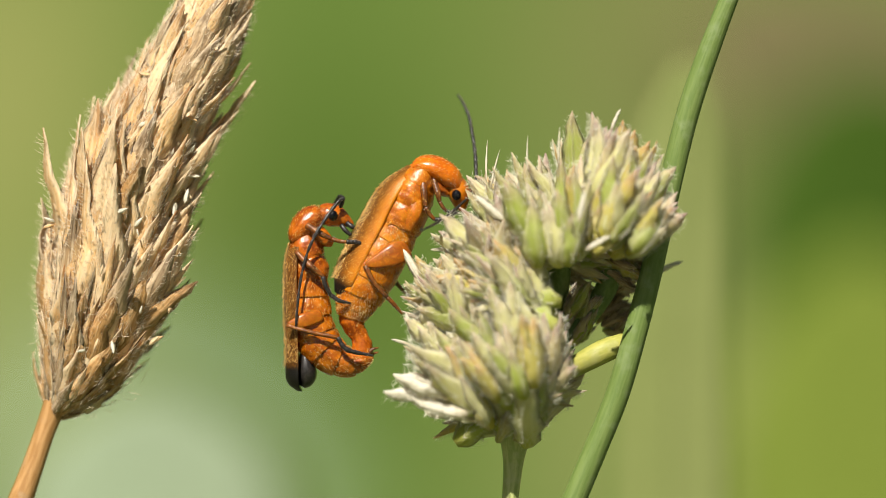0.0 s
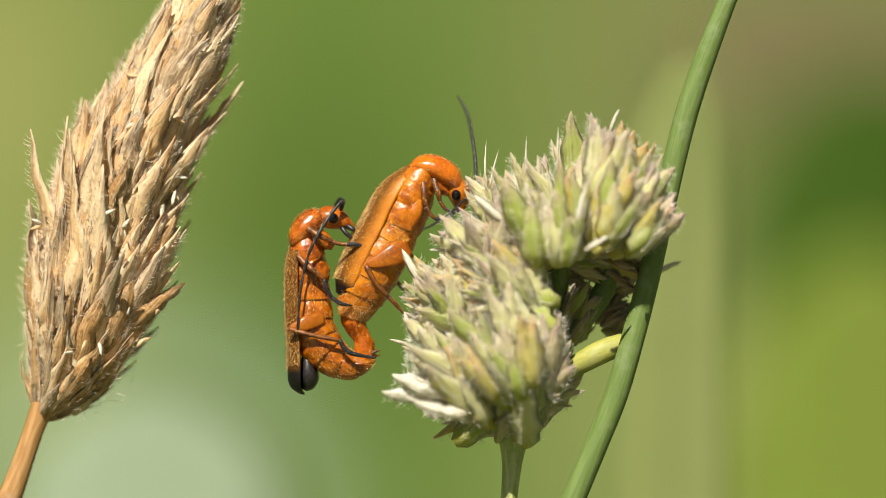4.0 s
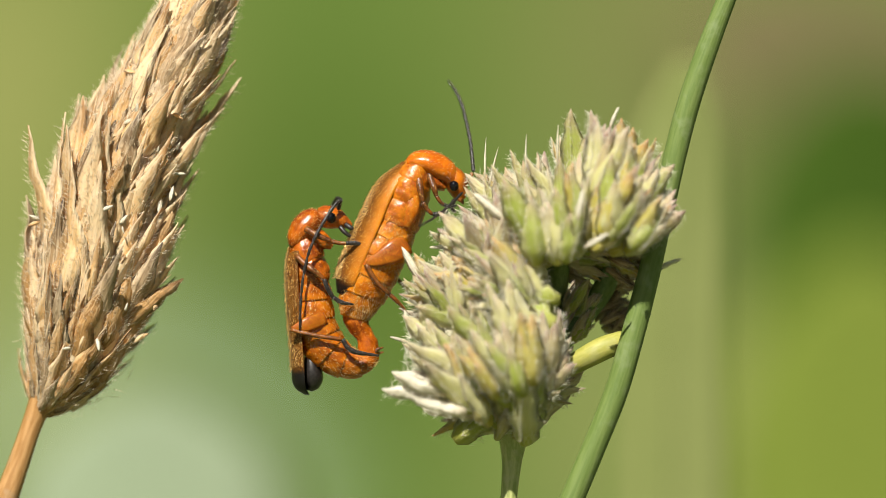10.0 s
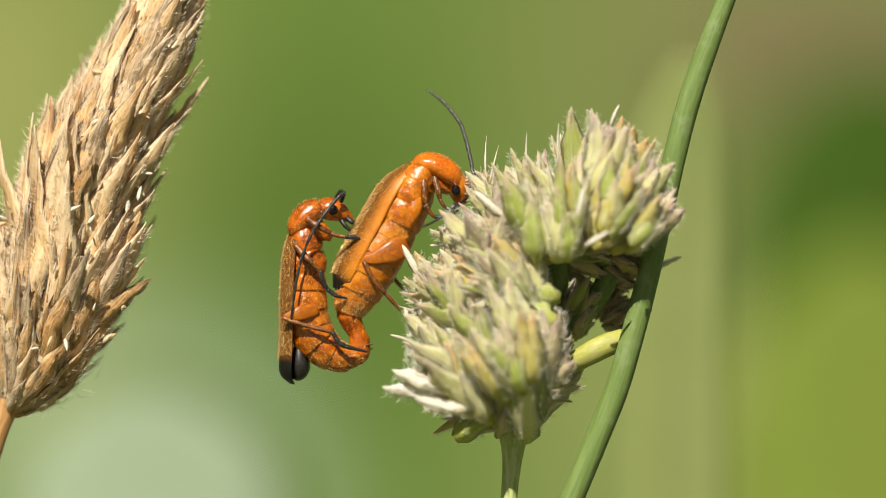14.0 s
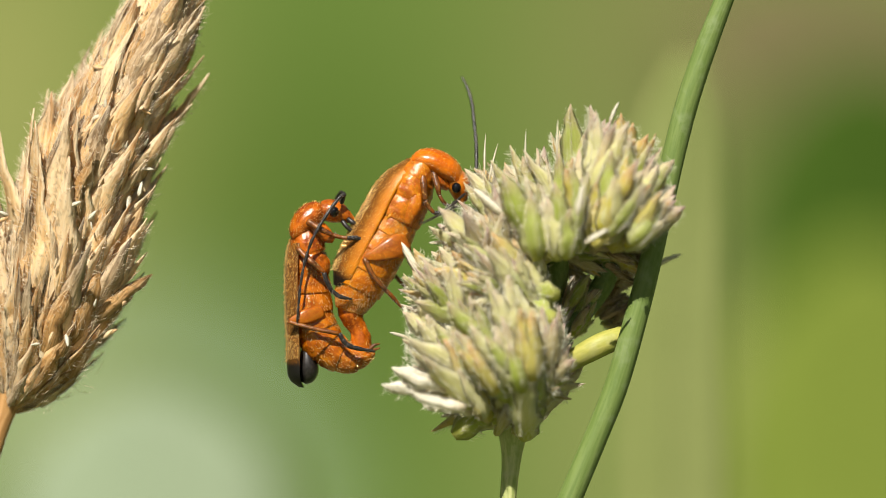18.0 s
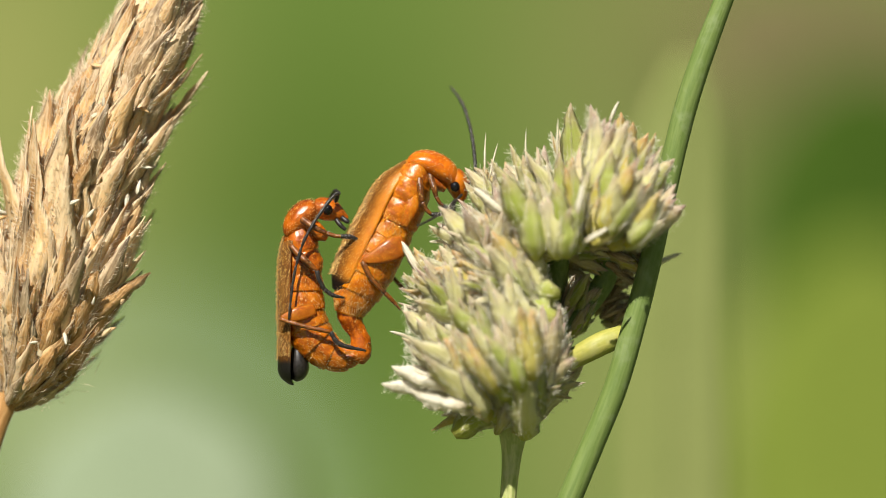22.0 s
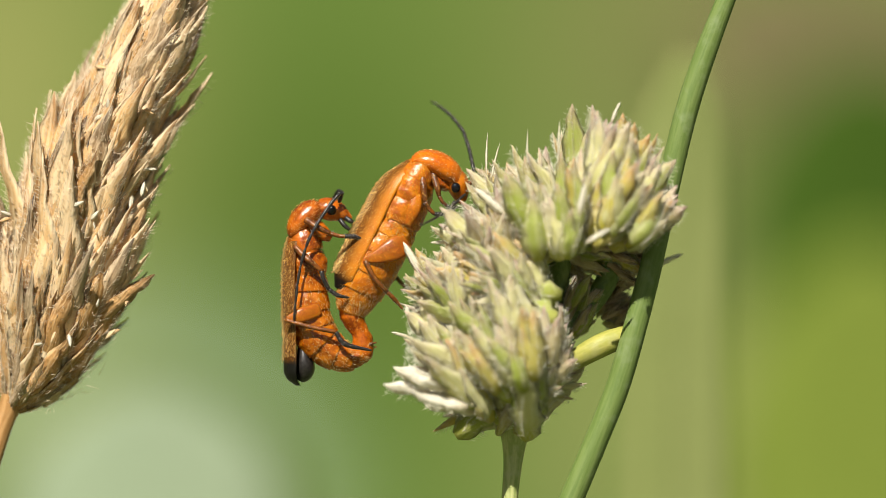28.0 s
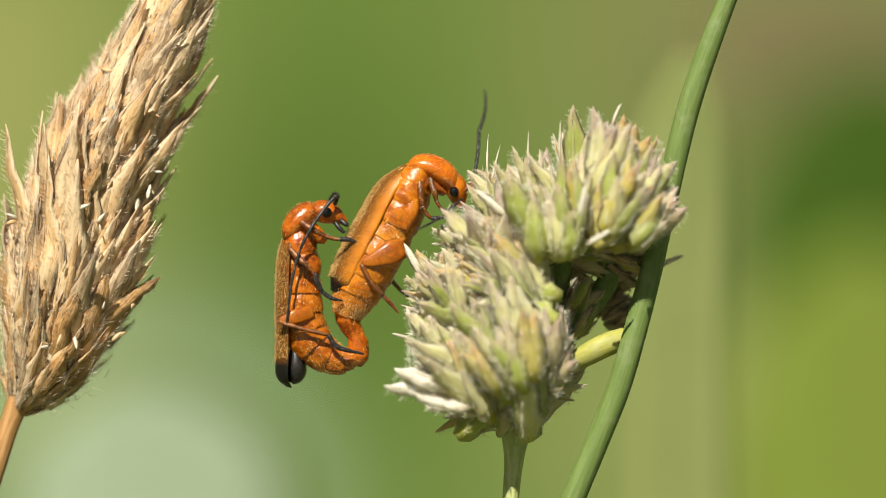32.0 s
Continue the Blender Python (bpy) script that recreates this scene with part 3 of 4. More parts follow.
    # dry white husks and stray tips
    broad = kinds("broad_husk", [WHITE_HUSK], HAIR, 4, 2.4, 0.62, 0.26, 50, 0.75, 0.2)
    for (u0, v0, u1, v1, y, size) in ((895, 392, 832, 342, -3.2, 1.0), (1018, 392, 1026, 332, -5.2, 0.85), (800, 712, 686, 682, -3.6, 1.25), (822, 704, 704, 655, -3.0, 1.2), (790, 696, 704, 668, -4.2, 1.2), (825, 728, 722, 700, -4.0, 1.2),
                                      (840, 738, 752, 718, -2.4, 1.2), (1076, 232, 1090, 192, -2.8, 0.6), (730, 595, 712, 545, -2.2, 0.9), (722, 605, 690, 598, -1.5, 0.6),
                                      (1030, 440, 1075, 410, -5.4, 0.8), (1150, 486, 1206, 456, 1.6, 0.7), (858, 320, 857, 246, -1.0, 0.0), (866, 330, 878, 262, -1.2, 0.0), (750, 505, 708, 440, -1.4, 1.0), (795, 438, 757, 441, -1.5, 0.5), (930, 300, 928, 240, -2.0, 0.0), (985, 290, 983, 218, -2.5, 0.0)):
        b, t = at(u0, v0, y), at(u1, v1, y)
        place("dry_husk", rnd.choice(broad if size > 1.1 else whites if size else awns), head, aimed(b - o, t - b, rnd.uniform(-30, 30), (t - b).length / 0.0024), "dry white husk")
    # dark husks that droop from the underside
    for (u0, v0, u1, v1, y) in ((892, 722, 762, 742, 0.2), (890, 726, 790, 764, 0.6), (890, 720, 772, 752, 1.2), (884, 716, 800, 756, -0.4), (930, 712, 985, 700, 0.6)):
        b, t = at(u0, v0, y), at(u1, v1, y)
        spikelet(head, b - o, t - b, rnd.uniform(-40, 40), dusky, rnd, 1, (t - b).length / 0.0036, 8.0)
    # white hairs along the sunny edge of the tufts
    fuzz = bmesh.new()
    rim = spline([(862, 318), (806, 388), (778, 428), (786, 470), (748, 490), (734, 536), (722, 590), (716, 650), (724, 690)], 60)
    for _ in range(1100):
        c = rim[rnd.randrange(0, 61)]
        deep_in = rnd.uniform(0, 1) ** 2
        base = at(c[0] + 4 + 70 * deep_in + rnd.uniform(-3, 3), c[1] + rnd.uniform(-9, 9), -0.7 - 2.0 * deep_in + rnd.uniform(-0.5, 0.5))
        way = Vector((rnd.uniform(-1.0, 0.35), rnd.uniform(-0.7, 0.2), rnd.uniform(-0.4, 1.0))).normalized()
        hair(fuzz, base, base + way * rnd.uniform(7, 17) * STEP, 0.5 * STEP, 0, Vector((rnd.uniform(-2, 2), 0, rnd.uniform(-2, 2))) * STEP)
    tagged(part("fuzz", fuzz, HAIR, head, "fine white plant hairs"), kind="stuff")
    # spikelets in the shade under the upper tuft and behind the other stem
    # extra spikelets, mostly in dark husks, put the hollow's shade into their colour
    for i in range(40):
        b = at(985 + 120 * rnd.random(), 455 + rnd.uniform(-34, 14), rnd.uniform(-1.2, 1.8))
        spikelet(head, b - o, Vector((rnd.uniform(0.2, 1.0), rnd.uniform(-0.4, 0.3), rnd.uniform(-0.35, 0.6))), rnd.uniform(-60, 60), dusky if i % 3 else husks, rnd, 2, rnd.uniform(0.4, 0.6))
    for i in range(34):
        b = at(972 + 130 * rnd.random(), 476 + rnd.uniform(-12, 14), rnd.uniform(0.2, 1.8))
        spikelet(head, b - o, Vector((rnd.uniform(0.3, 1.0), rnd.uniform(-0.2, 0.3), rnd.uniform(-0.45, 0.3))), rnd.uniform(-60, 60), dusky, rnd, 2, rnd.uniform(0.45, 0.6))
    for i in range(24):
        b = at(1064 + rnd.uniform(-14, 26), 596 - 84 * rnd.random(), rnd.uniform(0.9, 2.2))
        spikelet(head, b - o, Vector((rnd.uniform(0.2, 0.9), rnd.uniform(-0.2, 0.3), rnd.uniform(-0.2, 0.9))), rnd.uniform(-60, 60), dusky, rnd, 2, rnd.uniform(0.35, 0.55))
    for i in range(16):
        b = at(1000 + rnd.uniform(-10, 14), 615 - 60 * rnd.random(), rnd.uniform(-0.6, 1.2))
        spikelet(head, b - o, Vector((rnd.uniform(0.2, 0.8), rnd.uniform(-0.3, 0.2), rnd.uniform(0.3, 1.0))), rnd.uniform(-60, 60), dusky if i % 2 else husks, rnd, 2, rnd.uniform(0.4, 0.6))
    return head


cocksfoot()


def bare_stem():
    below = to_ground(1004, 900, -44, 110, -1.5, 22, 32)
    ob = thing("tall_grass", Vector((at(below[0][0], 0).x, -0.0015, 0.0)), "smooth blue-green grass stem leaning in the light", "grass stem")
    part("stalk", tube([*below, (1050, 790, -1.5, 21.5, 21), (1090, 690, -1.5, 21.5, 21), (1122, 580, -1.5, 21, 20), (1148, 480, -1.5, 20, 20),
                        (1170, 380, -1.5, 20, 20), (1192, 280, -1.5, 20.5, 20), (1214, 195, -1.5, 20.5, 20), (1244, 105, -1.5, 19.5, 19), (1288, -10, -1.5, 17, 17), (1330, -110, -1.5, 17, 17), (1390, -250, -1.5, 16, 16), (1500, -500, -1.5, 13, 13)], 220, 18), GREEN_STEM, ob)
    return ob


bare_stem()


# ---- dry grass head ----
def dry_head():
    rnd = random.Random(5)
    below = to_ground(25, 900, -42, 105, 1.2, 23, 32)
    root = Vector((at(below[0][0], 0).x, 0.0012, 0.0))
    head = thing("dry_grass_head", root, "dry straw-coloured grass seed head with bristly pointed husks", "grass head")
    part("stem", tube([*below, (51, 830, 1.2, 20, 20), (79, 750, 1.2, 19, 19), (108, 680, 1.2, 26, 26), (145, 590, 1.2, 24, 24), (200, 430, 1.2, 18, 18),
                       (250, 260, 1.2, 14, 14), (345, 70, 1.2, 8, 8)], 140, 14), DRY_STEM, head, "orange-brown dry stem")
    # the head's middle line and how wide it is there
    outline = [(88, 733, 20), (125, 690, 78), (160, 603, 121), (186, 460, 116), (226, 325, 120), (284, 196, 94), (356, 63, 56), (402, -57, 34), (432, -140, 10)]
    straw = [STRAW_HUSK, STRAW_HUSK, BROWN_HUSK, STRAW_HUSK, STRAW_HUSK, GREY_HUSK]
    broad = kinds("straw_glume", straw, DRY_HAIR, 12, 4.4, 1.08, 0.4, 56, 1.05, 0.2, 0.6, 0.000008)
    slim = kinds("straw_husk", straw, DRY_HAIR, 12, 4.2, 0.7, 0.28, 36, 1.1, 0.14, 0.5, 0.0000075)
    # browner husks, drawn more often low on the head and in its inner layer
    browner = [BROWN_HUSK, STRAW_HUSK, BROWN_HUSK, GREY_HUSK, BROWN_HUSK, STRAW_HUSK]
    broad_browner = kinds("browner_glume", browner, DRY_HAIR, 6, 4.4, 1.05, 0.38, 56, 1.05, 0.2, 0.6, 0.000008)
    slim_browner = kinds("browner_husk", browner, DRY_HAIR, 6, 4.2, 0.68, 0.28, 36, 1.1, 0.14, 0.5, 0.0000075)
    o = ORIGIN[head]
    line = spline(outline, 160)

    def on_head(f, q, share):
        """A place on the head: f along it, q round it, share of its width there."""
        i = min(max(f, 0.0), 0.999) * 160
        k = int(i)
        c = line[k] + (line[k + 1] - line[k]) * (i - k)
        tg = line[min(k + 2, 160)] - line[max(k - 1, 0)]
        across = Vector((0, 1, 0)).cross(Vector((tg[0], 0, -tg[1])).normalized())
        out = across * math.cos(q) - Vector((0, 1, 0)) * math.sin(q)
        return at(c[0], c[1], 1.2) + out * max(c[2], 3.0) * share * STEP, out, across

    for layer, (rows, apart, low, high) in enumerate(((22, 29, 0.66, 1.0), (14, 42, 0.4, 0.7))):
        for i in range(rows):
            f = 0.005 + 0.86 * i / (rows - 1)
            number = max(7, int(2 * math.pi * line[int(f * 160)][2] / apart))
            for j in range(number):
                q = 2 * math.pi * (j + 0.5 * (i % 2) + rnd.uniform(-0.3, 0.3)) / number
                f0 = f + rnd.uniform(-0.018, 0.018)
                long_by = rnd.uniform(0.15, 0.235)
                base, _, _ = on_head(f0, q, rnd.uniform(low, high) * 0.6)
                tip, out, across = on_head(f0 + long_by, q + rnd.uniform(-0.26, 0.26), rnd.uniform(low + 0.06, high + 0.08) + (0.09 if rnd.random() < 0.2 and f > 0.25 and not layer else 0.0))
                if f < 0.1:
                    tip, _, _ = on_head(f0 + long_by, q, rnd.uniform(low + 0.04, 0.93))
                way = tip - base
                low_down = rnd.random() < 0.75 - 1.7 * f or (layer and rnd.random() < 0.5)
                narrow = layer or f < 0.06 or rnd.random() < 0.42
                kind = (slim_browner if narrow else broad_browner) if low_down else (slim if narrow else broad)
                spikelet(head, base - o, way, math.degrees(math.atan2(out.dot(across), -out.y)) + rnd.uniform(-30, 30), kind, rnd, 1 if layer or f < 0.1 else 2, way.length / 0.0043, 5.0)
    # spikelets that stand off from the flank
    for (u0, v0, u1, v1, size) in ((262, 545, 341, 424, 1.0), (246, 574, 345, 480, 1.0), (282, 500, 338, 396, 0.8)):
        b, t = at(u0, v0, 0.0), at(u1, v1, 0.0)
        spikelet(head, b - o, t - b, rnd.uniform(-20, 20), broad if size > 0.95 else slim, rnd, 2, (t - b).length / 0.0043, 4.0)
    # pale chaff and curled threads caught on the husks
    chaff = kinds("chaff", [WHITE_HUSK, STRAW_HUSK], DRY_HAIR, 4, 1.0, 0.32, 0.12, 0, 0.8)
    for (u, v, a, y, size) in ((326, 358, 10, -1.9, 0.7), (338, 350, -30, -1.8, 0.5), (400, 112, 15, -0.6, 0.5), (238, 398, 40, -2.5, 0.6), (225, 402, -40, -2.5, 0.5), (245, 222, 60, -2.2, 0.7), (215, 500, 70, -2.4, 0.5)):
        place("chaff", rnd.choice(chaff), head, aimed(at(u, v, y + 1.2) - o, Vector((math.sin(radians(a)), 0, math.cos(radians(a)))), rnd.uniform(-60, 60), size), "pale flake of chaff")
    for _ in range(34):
        spot, _, _ = on_head(rnd.uniform(0.2, 0.85), rnd.uniform(0.35, 2.8), rnd.uniform(0.92, 1.0))
        a = rnd.uniform(0, 2 * math.pi)
        place("chaff", rnd.choice(chaff), head, aimed(spot - o, Vector((math.sin(a), -0.3, math.cos(a))), rnd.uniform(-60, 60), rnd.uniform(0.35, 0.7)), "pale flake of chaff")
    threads = bmesh.new()
    for _ in range(520):
        base, _, _ = on_head(rnd.uniform(0.04, 0.9), rnd.uniform(0, 2 * math.pi), rnd.uniform(0.75, 0.98))
        way = Vector((rnd.uniform(-0.6, 1), rnd.uniform(-0.8, 0), rnd.uniform(-0.4, 1))).normalized()
        hair(threads, base, base + way * rnd.uniform(10, 34) * STEP, 0.4 * STEP, 0, Vector((rnd.uniform(-6, 6), 0, rnd.uniform(-6, 6))) * STEP)
    tagged(part("thread", threads, DRY_HAIR, head, "loose pale plant hairs"), kind="stuff")
    return head


DRY = dry_head()


# ---- the beetles ----
def leg(beetle, name, rows, mats, flat=0.72):
    """rows: one list of (u, v, y, radius) a joint; femur, tibia and foot are pieces of the leg."""
    femur, tibia, foot = rows
    ob = part(name, tube([(u, v, y, r * (0.72 if r < 10 else 1.0), r * flat) for u, v, y, r in femur], 14, 10), mats[0], beetle)
    part("tibia", tube([(u, v, y, r * 0.8, r * 0.8) for u, v, y, r in tibia], 10, 8), mats[1], ob)
    part("foot", tube([(u, v, y, r * 0.8, r * 0.8) for u, v, y, r in foot], 30, 8, waves=5, depth=0.22), mats[2], ob, "dark jointed foot with claws")
    fuzz = bmesh.new()
    rnd = random.Random(len(name) + int(femur[0][0]))
    for piece, many in ((tibia, 26), (foot, 34)):
        smp = spline(piece, 30)
        for _ in range(many):
            k = rnd.randrange(0, 30)
            c = at(*smp[k][:3])
            way = Vector([rnd.uniform(-1, 1) for _ in range(3)]).normalized()
            hair(fuzz, c + way * smp[k][3] * 0.6 * STEP, c + way * (smp[k][3] * 0.8 + rnd.uniform(2, 5)) * STEP, 0.35 * STEP)
    tagged(part("bristles", fuzz, GREY_HAIR, ob, "fine grey bristles"), kind="stuff")
    return ob


def down(beetle, body, rows, count, arc, length, material, seed, last=58, thick=0.3):
    """Short hairs over a lofted surface, as one part of the thing."""
    rnd = random.Random(seed)
    bm = bmesh.new()
    smp = spline(rows, 60)
    cs = [at(s[0], s[1], s[2]) for s in smp]
    for _ in range(count):
        i = rnd.randrange(1, last)
        t, side, up = frame_at(cs[i + 1] - cs[i - 1])
        q = arc[0] + (arc[1] - arc[0]) * rnd.random()
        nrm = up * math.sin(q) - side * math.cos(q)
        base = cs[i].lerp(cs[i + 1], rnd.random()) + up * (smp[i][3] * STEP * math.sin(q)) - side * (smp[i][4] * STEP * math.cos(q))
        way = (nrm * 0.6 + t * 0.9 + Vector([rnd.uniform(-0.3, 0.3) for _ in range(3)])).normalized()
        hair(bm, base, base + way * rnd.uniform(0.6, 1.2) * length * STEP, thick * STEP)
    tagged(part("down", bm, material, body, "fine golden hairs"), kind="stuff")


def segments(parent, points, count, material, seed, groove=0.35, label="", flare=0.13):
    """An abdomen of overlapping rings, each a piece of its own: flared at its hind edge, folded in along the flank and dented."""
    rnd = random.Random(seed)
    n = count * 12
    smp = spline(points, n)
    cs = [at(s[0], s[1], s[2]) for s in smp]
    for k in range(count):
        bm = bmesh.new()
        rings, al = [], []
        i0, i1 = k * 12, min(n, k * 12 + 14)
        swell = rnd.uniform(0.98, 1.03)
        for i in range(i0, i1 + 1):
            x = (i - i0) / 14
            t, side, up = frame_at(cs[min(i + 1, n)] - cs[max(i - 1, 0)])
            k0 = (1.03 - flare + flare * math.sin(min(1.0, x * 1.15) * 1.75)) * swell
            ring = []
            for j in range(30):
                q = math.pi + 2 * math.pi * j / 30
                fold = 1 - groove * 0.28 * math.exp(-(((q - 2 * math.pi) - 0.25) / 0.16) ** 2) - groove * 0.20 * math.exp(-(((q - 2 * math.pi) + 0.45) / 0.12) ** 2)
                p = up * (smp[i][3] * STEP * math.sin(q)) - side * (smp[i][4] * STEP * math.cos(q))
                p *= k0 * fold * (1 + 0.035 * noise.noise((cs[i] + p) * 3200) + 0.012 * noise.noise((cs[i] + p) * 8000))
                ring.append(cs[i] + p)
            rings.append(ring)
            al.append(x)
        ring_loft(bm, rings, al)
        part("abdomen_segment", bm, material, parent, label)


def antenna_rows(points, r0, r1):
    n = len(points)
    return [(*p, r0 + (r1 - r0) * i / (n - 1), r0 + (r1 - r0) * i / (n - 1)) for i, p in enumerate(points)]


def bristle(body, rows, count, seed):
    """Fine grey hairs along a feeler, as one piece of it."""
    rnd = random.Random(seed)
    bm = bmesh.new()
    smp = spline(rows, 60)
    for _ in range(count):
        k = rnd.randrange(0, 60)
        c = at(*smp[k][:3])
        way = Vector([rnd.uniform(-1, 1) for _ in range(3)]).normalized()
        hair(bm, c + way * 2.0 * STEP, c + (way * rnd.uniform(3.4, 6) + Vector((0, 0, 2))) * STEP, 0.3 * STEP)
    tagged(part("bristles", bm, GREY_HAIR, body, "fine grey bristles"), kind="stuff")


def female():
    b = thing("female_beetle", at(690, 405), "orange soldier beetle feeding with its head in the grass", "beetle")
    # elytra over the back
    shell = [(742, 298, 0, 22, 30), (718, 343, 0, 47, 46), (691, 402, 0, 53, 48.5), (664, 458, 0, 54, 49), (642, 503, 0, 50, 44), (629, 530, 0, 36, 28)]
    for arc in ((radians(-89), radians(-14)), (radians(-166), radians(-91))):
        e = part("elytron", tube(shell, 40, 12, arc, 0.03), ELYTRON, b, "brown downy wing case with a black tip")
        down(b, e, shell, 260, (arc[0], arc[0] + 0.2) if arc[0] > -1.6 else (arc[1] - 0.2, arc[1]), 8.0, GOLD_HAIR, 33, 50, 0.4)
        down(b, e, shell, 600, arc, 4.0, GOLD_HAIR, 3, 50, 0.3)
        down(b, e, shell, 1300, (arc[0], arc[0] + 0.6) if arc[0] > -1.6 else (arc[1] - 0.6, arc[1]), 4.0, GOLD_HAIR, 43, 50, 0.36)
    part("thorax", tube([(752, 294, 0, 24, 37), (738, 323, 0, 37, 48), (722, 360, 0, 43, 51), (704, 398, 0, 44, 51)], 60, 40, waves=3, depth=0.05, dent=0.04), ORANGE, b)
    segments(b, [(708, 390, 0, 41, 48), (690, 425, 0, 46, 50), (668, 465, 0, 47, 50.5), (648, 505, 0, 44, 45), (632, 540, 0, 35, 33), (624, 562, 0, 24, 24)], 6, BELLY, 31, 0.08, "amber ring of the abdomen", 0.05)
    down(b, b.children[-1], [(708, 390, 0, 41, 48), (690, 425, 0, 46, 50), (668, 465, 0, 47, 50.5), (648, 505, 0, 44, 45), (632, 540, 0, 35, 33), (624, 562, 0, 24, 24)], 2200, (radians(-70), radians(80)), 4, GOLD_HAIR, 8)
    part("abdomen_tip", tube([(634, 530, 0, 20, 20), (628, 556, 0, 24, 23), (634, 577, 0, 20, 20), (643, 594, 0, 16, 16), (648, 612, 0, 19, 18), (649, 632, 0, 17, 16), (646, 648, 0, 8, 8)], 40, 18, dent=0.08), RED_ORANGE, b)
    down(b, b.children[-1], [(752, 294, 0, 24, 32), (738, 323, 0, 36, 42), (722, 360, 0, 42, 46), (704, 398, 0, 44, 51)], 1100, (radians(-40), radians(90)), 4, GOLD_HAIR, 9)
    for rows in ([(740, 306, -0.98, 2, 2), (728, 338, -1.08, 3, 2), (713, 372, -1.14, 2, 2)], [(745, 312, -0.92, 2, 2), (738, 342, -1.02, 3, 2), (726, 372, -1.08, 2, 2)],
                 [(712, 374, -1.1, 2, 2), (700, 385, -1.16, 4, 3), (690, 396, -1.12, 2, 2)]):
        part("side_plate", tube(rows, 14, 10, dent=0.1), BELLY, b)
    part("pronotum", tube([(731, 291, 0, 9, 30), (748, 290, 0, 20, 38), (773, 295, 0, 24, 41), (798, 310, 0, 22, 37), (813, 328, 0, 11, 24)], 30, 24), SHIELD, b, "glossy orange neck shield")
    down(b, b.children[-1], [(731, 291, 0, 9, 30), (748, 290, 0, 20, 38), (773, 295, 0, 24, 41), (798, 310, 0, 22, 37), (813, 328, 0, 11, 24)], 220, (radians(-20), radians(200)), 4, GOLD_HAIR, 12, 58, 0.3)
    down(b, b.children[-1], [(731, 291, 0, 9, 30), (748, 290, 0, 20, 38), (773, 295, 0, 24, 41), (798, 310, 0, 22, 37), (813, 328, 0, 11, 24)], 110, (radians(-150), radians(20)), 4, GOLD_HAIR, 13, 58, 0.3)
    part("prosternum", tube([(750, 308, 0, 14, 24), (768, 318, 0, 18, 28), (786, 330, 0, 14, 24), (798, 338, 0, 8, 16)], 20, 18, dent=0.05), RED_ORANGE, b)
    head = part("head", tube([(802, 320, 0, 19, 21), (810, 331, 0, 21, 25), (814, 344, 0, 19, 23), (816, 357, 0, 14, 17), (817, 366, 0, 9, 12)], 20, 18), ORANGE, b, origin=at(800, 318))
    part("eye", ball(at(808, 341, -0.55), 8.5, 8, 9.5), EYE_BLACK, head, "black glossy eye")
    part("eye", ball(at(808, 341, 0.55), 8.5, 8, 9.5), EYE_BLACK, head, "black glossy eye")
    part("antenna_base", tube([(818, 342, -0.3, 5, 5), (828, 338, -0.3, 4.5, 4.5), (837, 331, -0.15, 4, 4), (842, 322, 0, 3.6, 3.6)], 12, 8), LEG, head)
    part("mandible", tube([(813, 362, -0.2, 6, 6), (819, 369, -0.25, 4, 4), (821, 375, -0.2, 1, 1)], 10, 8), LEG, head)
    part("palp", tube([(806, 366, -0.4, 4, 4), (800, 378, -0.5, 4, 4), (806, 388, -0.4, 3, 3)], 10, 8), BLACK, head)
    feeler = part("antenna", tube([(842, 322, 0, 3.5, 3.5), (841, 290, 0, 3.6, 3.6), (839, 255, 0, 3.5, 3.5), (834, 215, 0, 3.3, 3.3)], 72, 8, waves=6, depth=0.35), BLACK, b, "black jointed feeler", origin=at(842, 322))
    bristle(feeler, [(842, 322, 0), (841, 290, 0), (839, 255, 0), (834, 215, 0)], 140, 5)
    tip = part("antenna_tip", tube([(834, 217, 0, 3.3, 3.3), (828, 180, 0, 3.2, 3.2), (818, 150, 0, 2.8, 2.8), (806, 127, 0, 1.6, 1.6)], 50, 8, waves=5, depth=0.3), BLACK, feeler, origin=at(834, 216))
    part("antenna", tube([(826, 348, -0.5, 2.6, 2.6), (800, 372, -1.6, 2.6, 2.6), (772, 392, -2.8, 2.4, 2.4), (748, 404, -3.8, 1.8, 1.8)], 40, 8, waves=9, depth=0.3), BLACK, b)
    # legs
    leg(b, "front_leg", ([(748, 308, -0.75, 8), (752, 335, -1.1, 9), (756, 362, -1.2, 5)], [(756, 362, -1.2, 5), (762, 374, -1.1, 5), (772, 384, -1.0, 4)], [(772, 384, -1.0, 5), (785, 383, -1.0, 5), (800, 379, -0.9, 2)]), (LEG, LEG, BLACK))
    leg(b, "front_leg", ([(768, 312, -0.6, 8), (776, 335, -0.9, 8), (780, 352, -0.9, 5)], [(780, 352, -0.9, 4), (786, 362, -0.9, 4), (792, 368, -0.8, 4)], [(792, 368, -0.8, 4), (804, 372, -0.8, 4), (815, 370, -0.7, 2)]), (LEG, LEG, BLACK))
    leg(b, "middle_leg", ([(738, 325, -0.8, 10), (736, 370, -1.05, 15), (722, 404, -1.0, 10)], [(722, 404, -1.0, 7), (728, 392, -0.9, 6), (736, 382, -0.7, 5)], [(736, 382, -0.7, 4), (742, 392, -0.6, 4), (746, 402, -0.5, 2)]), (ORANGE, LEG, LEG))
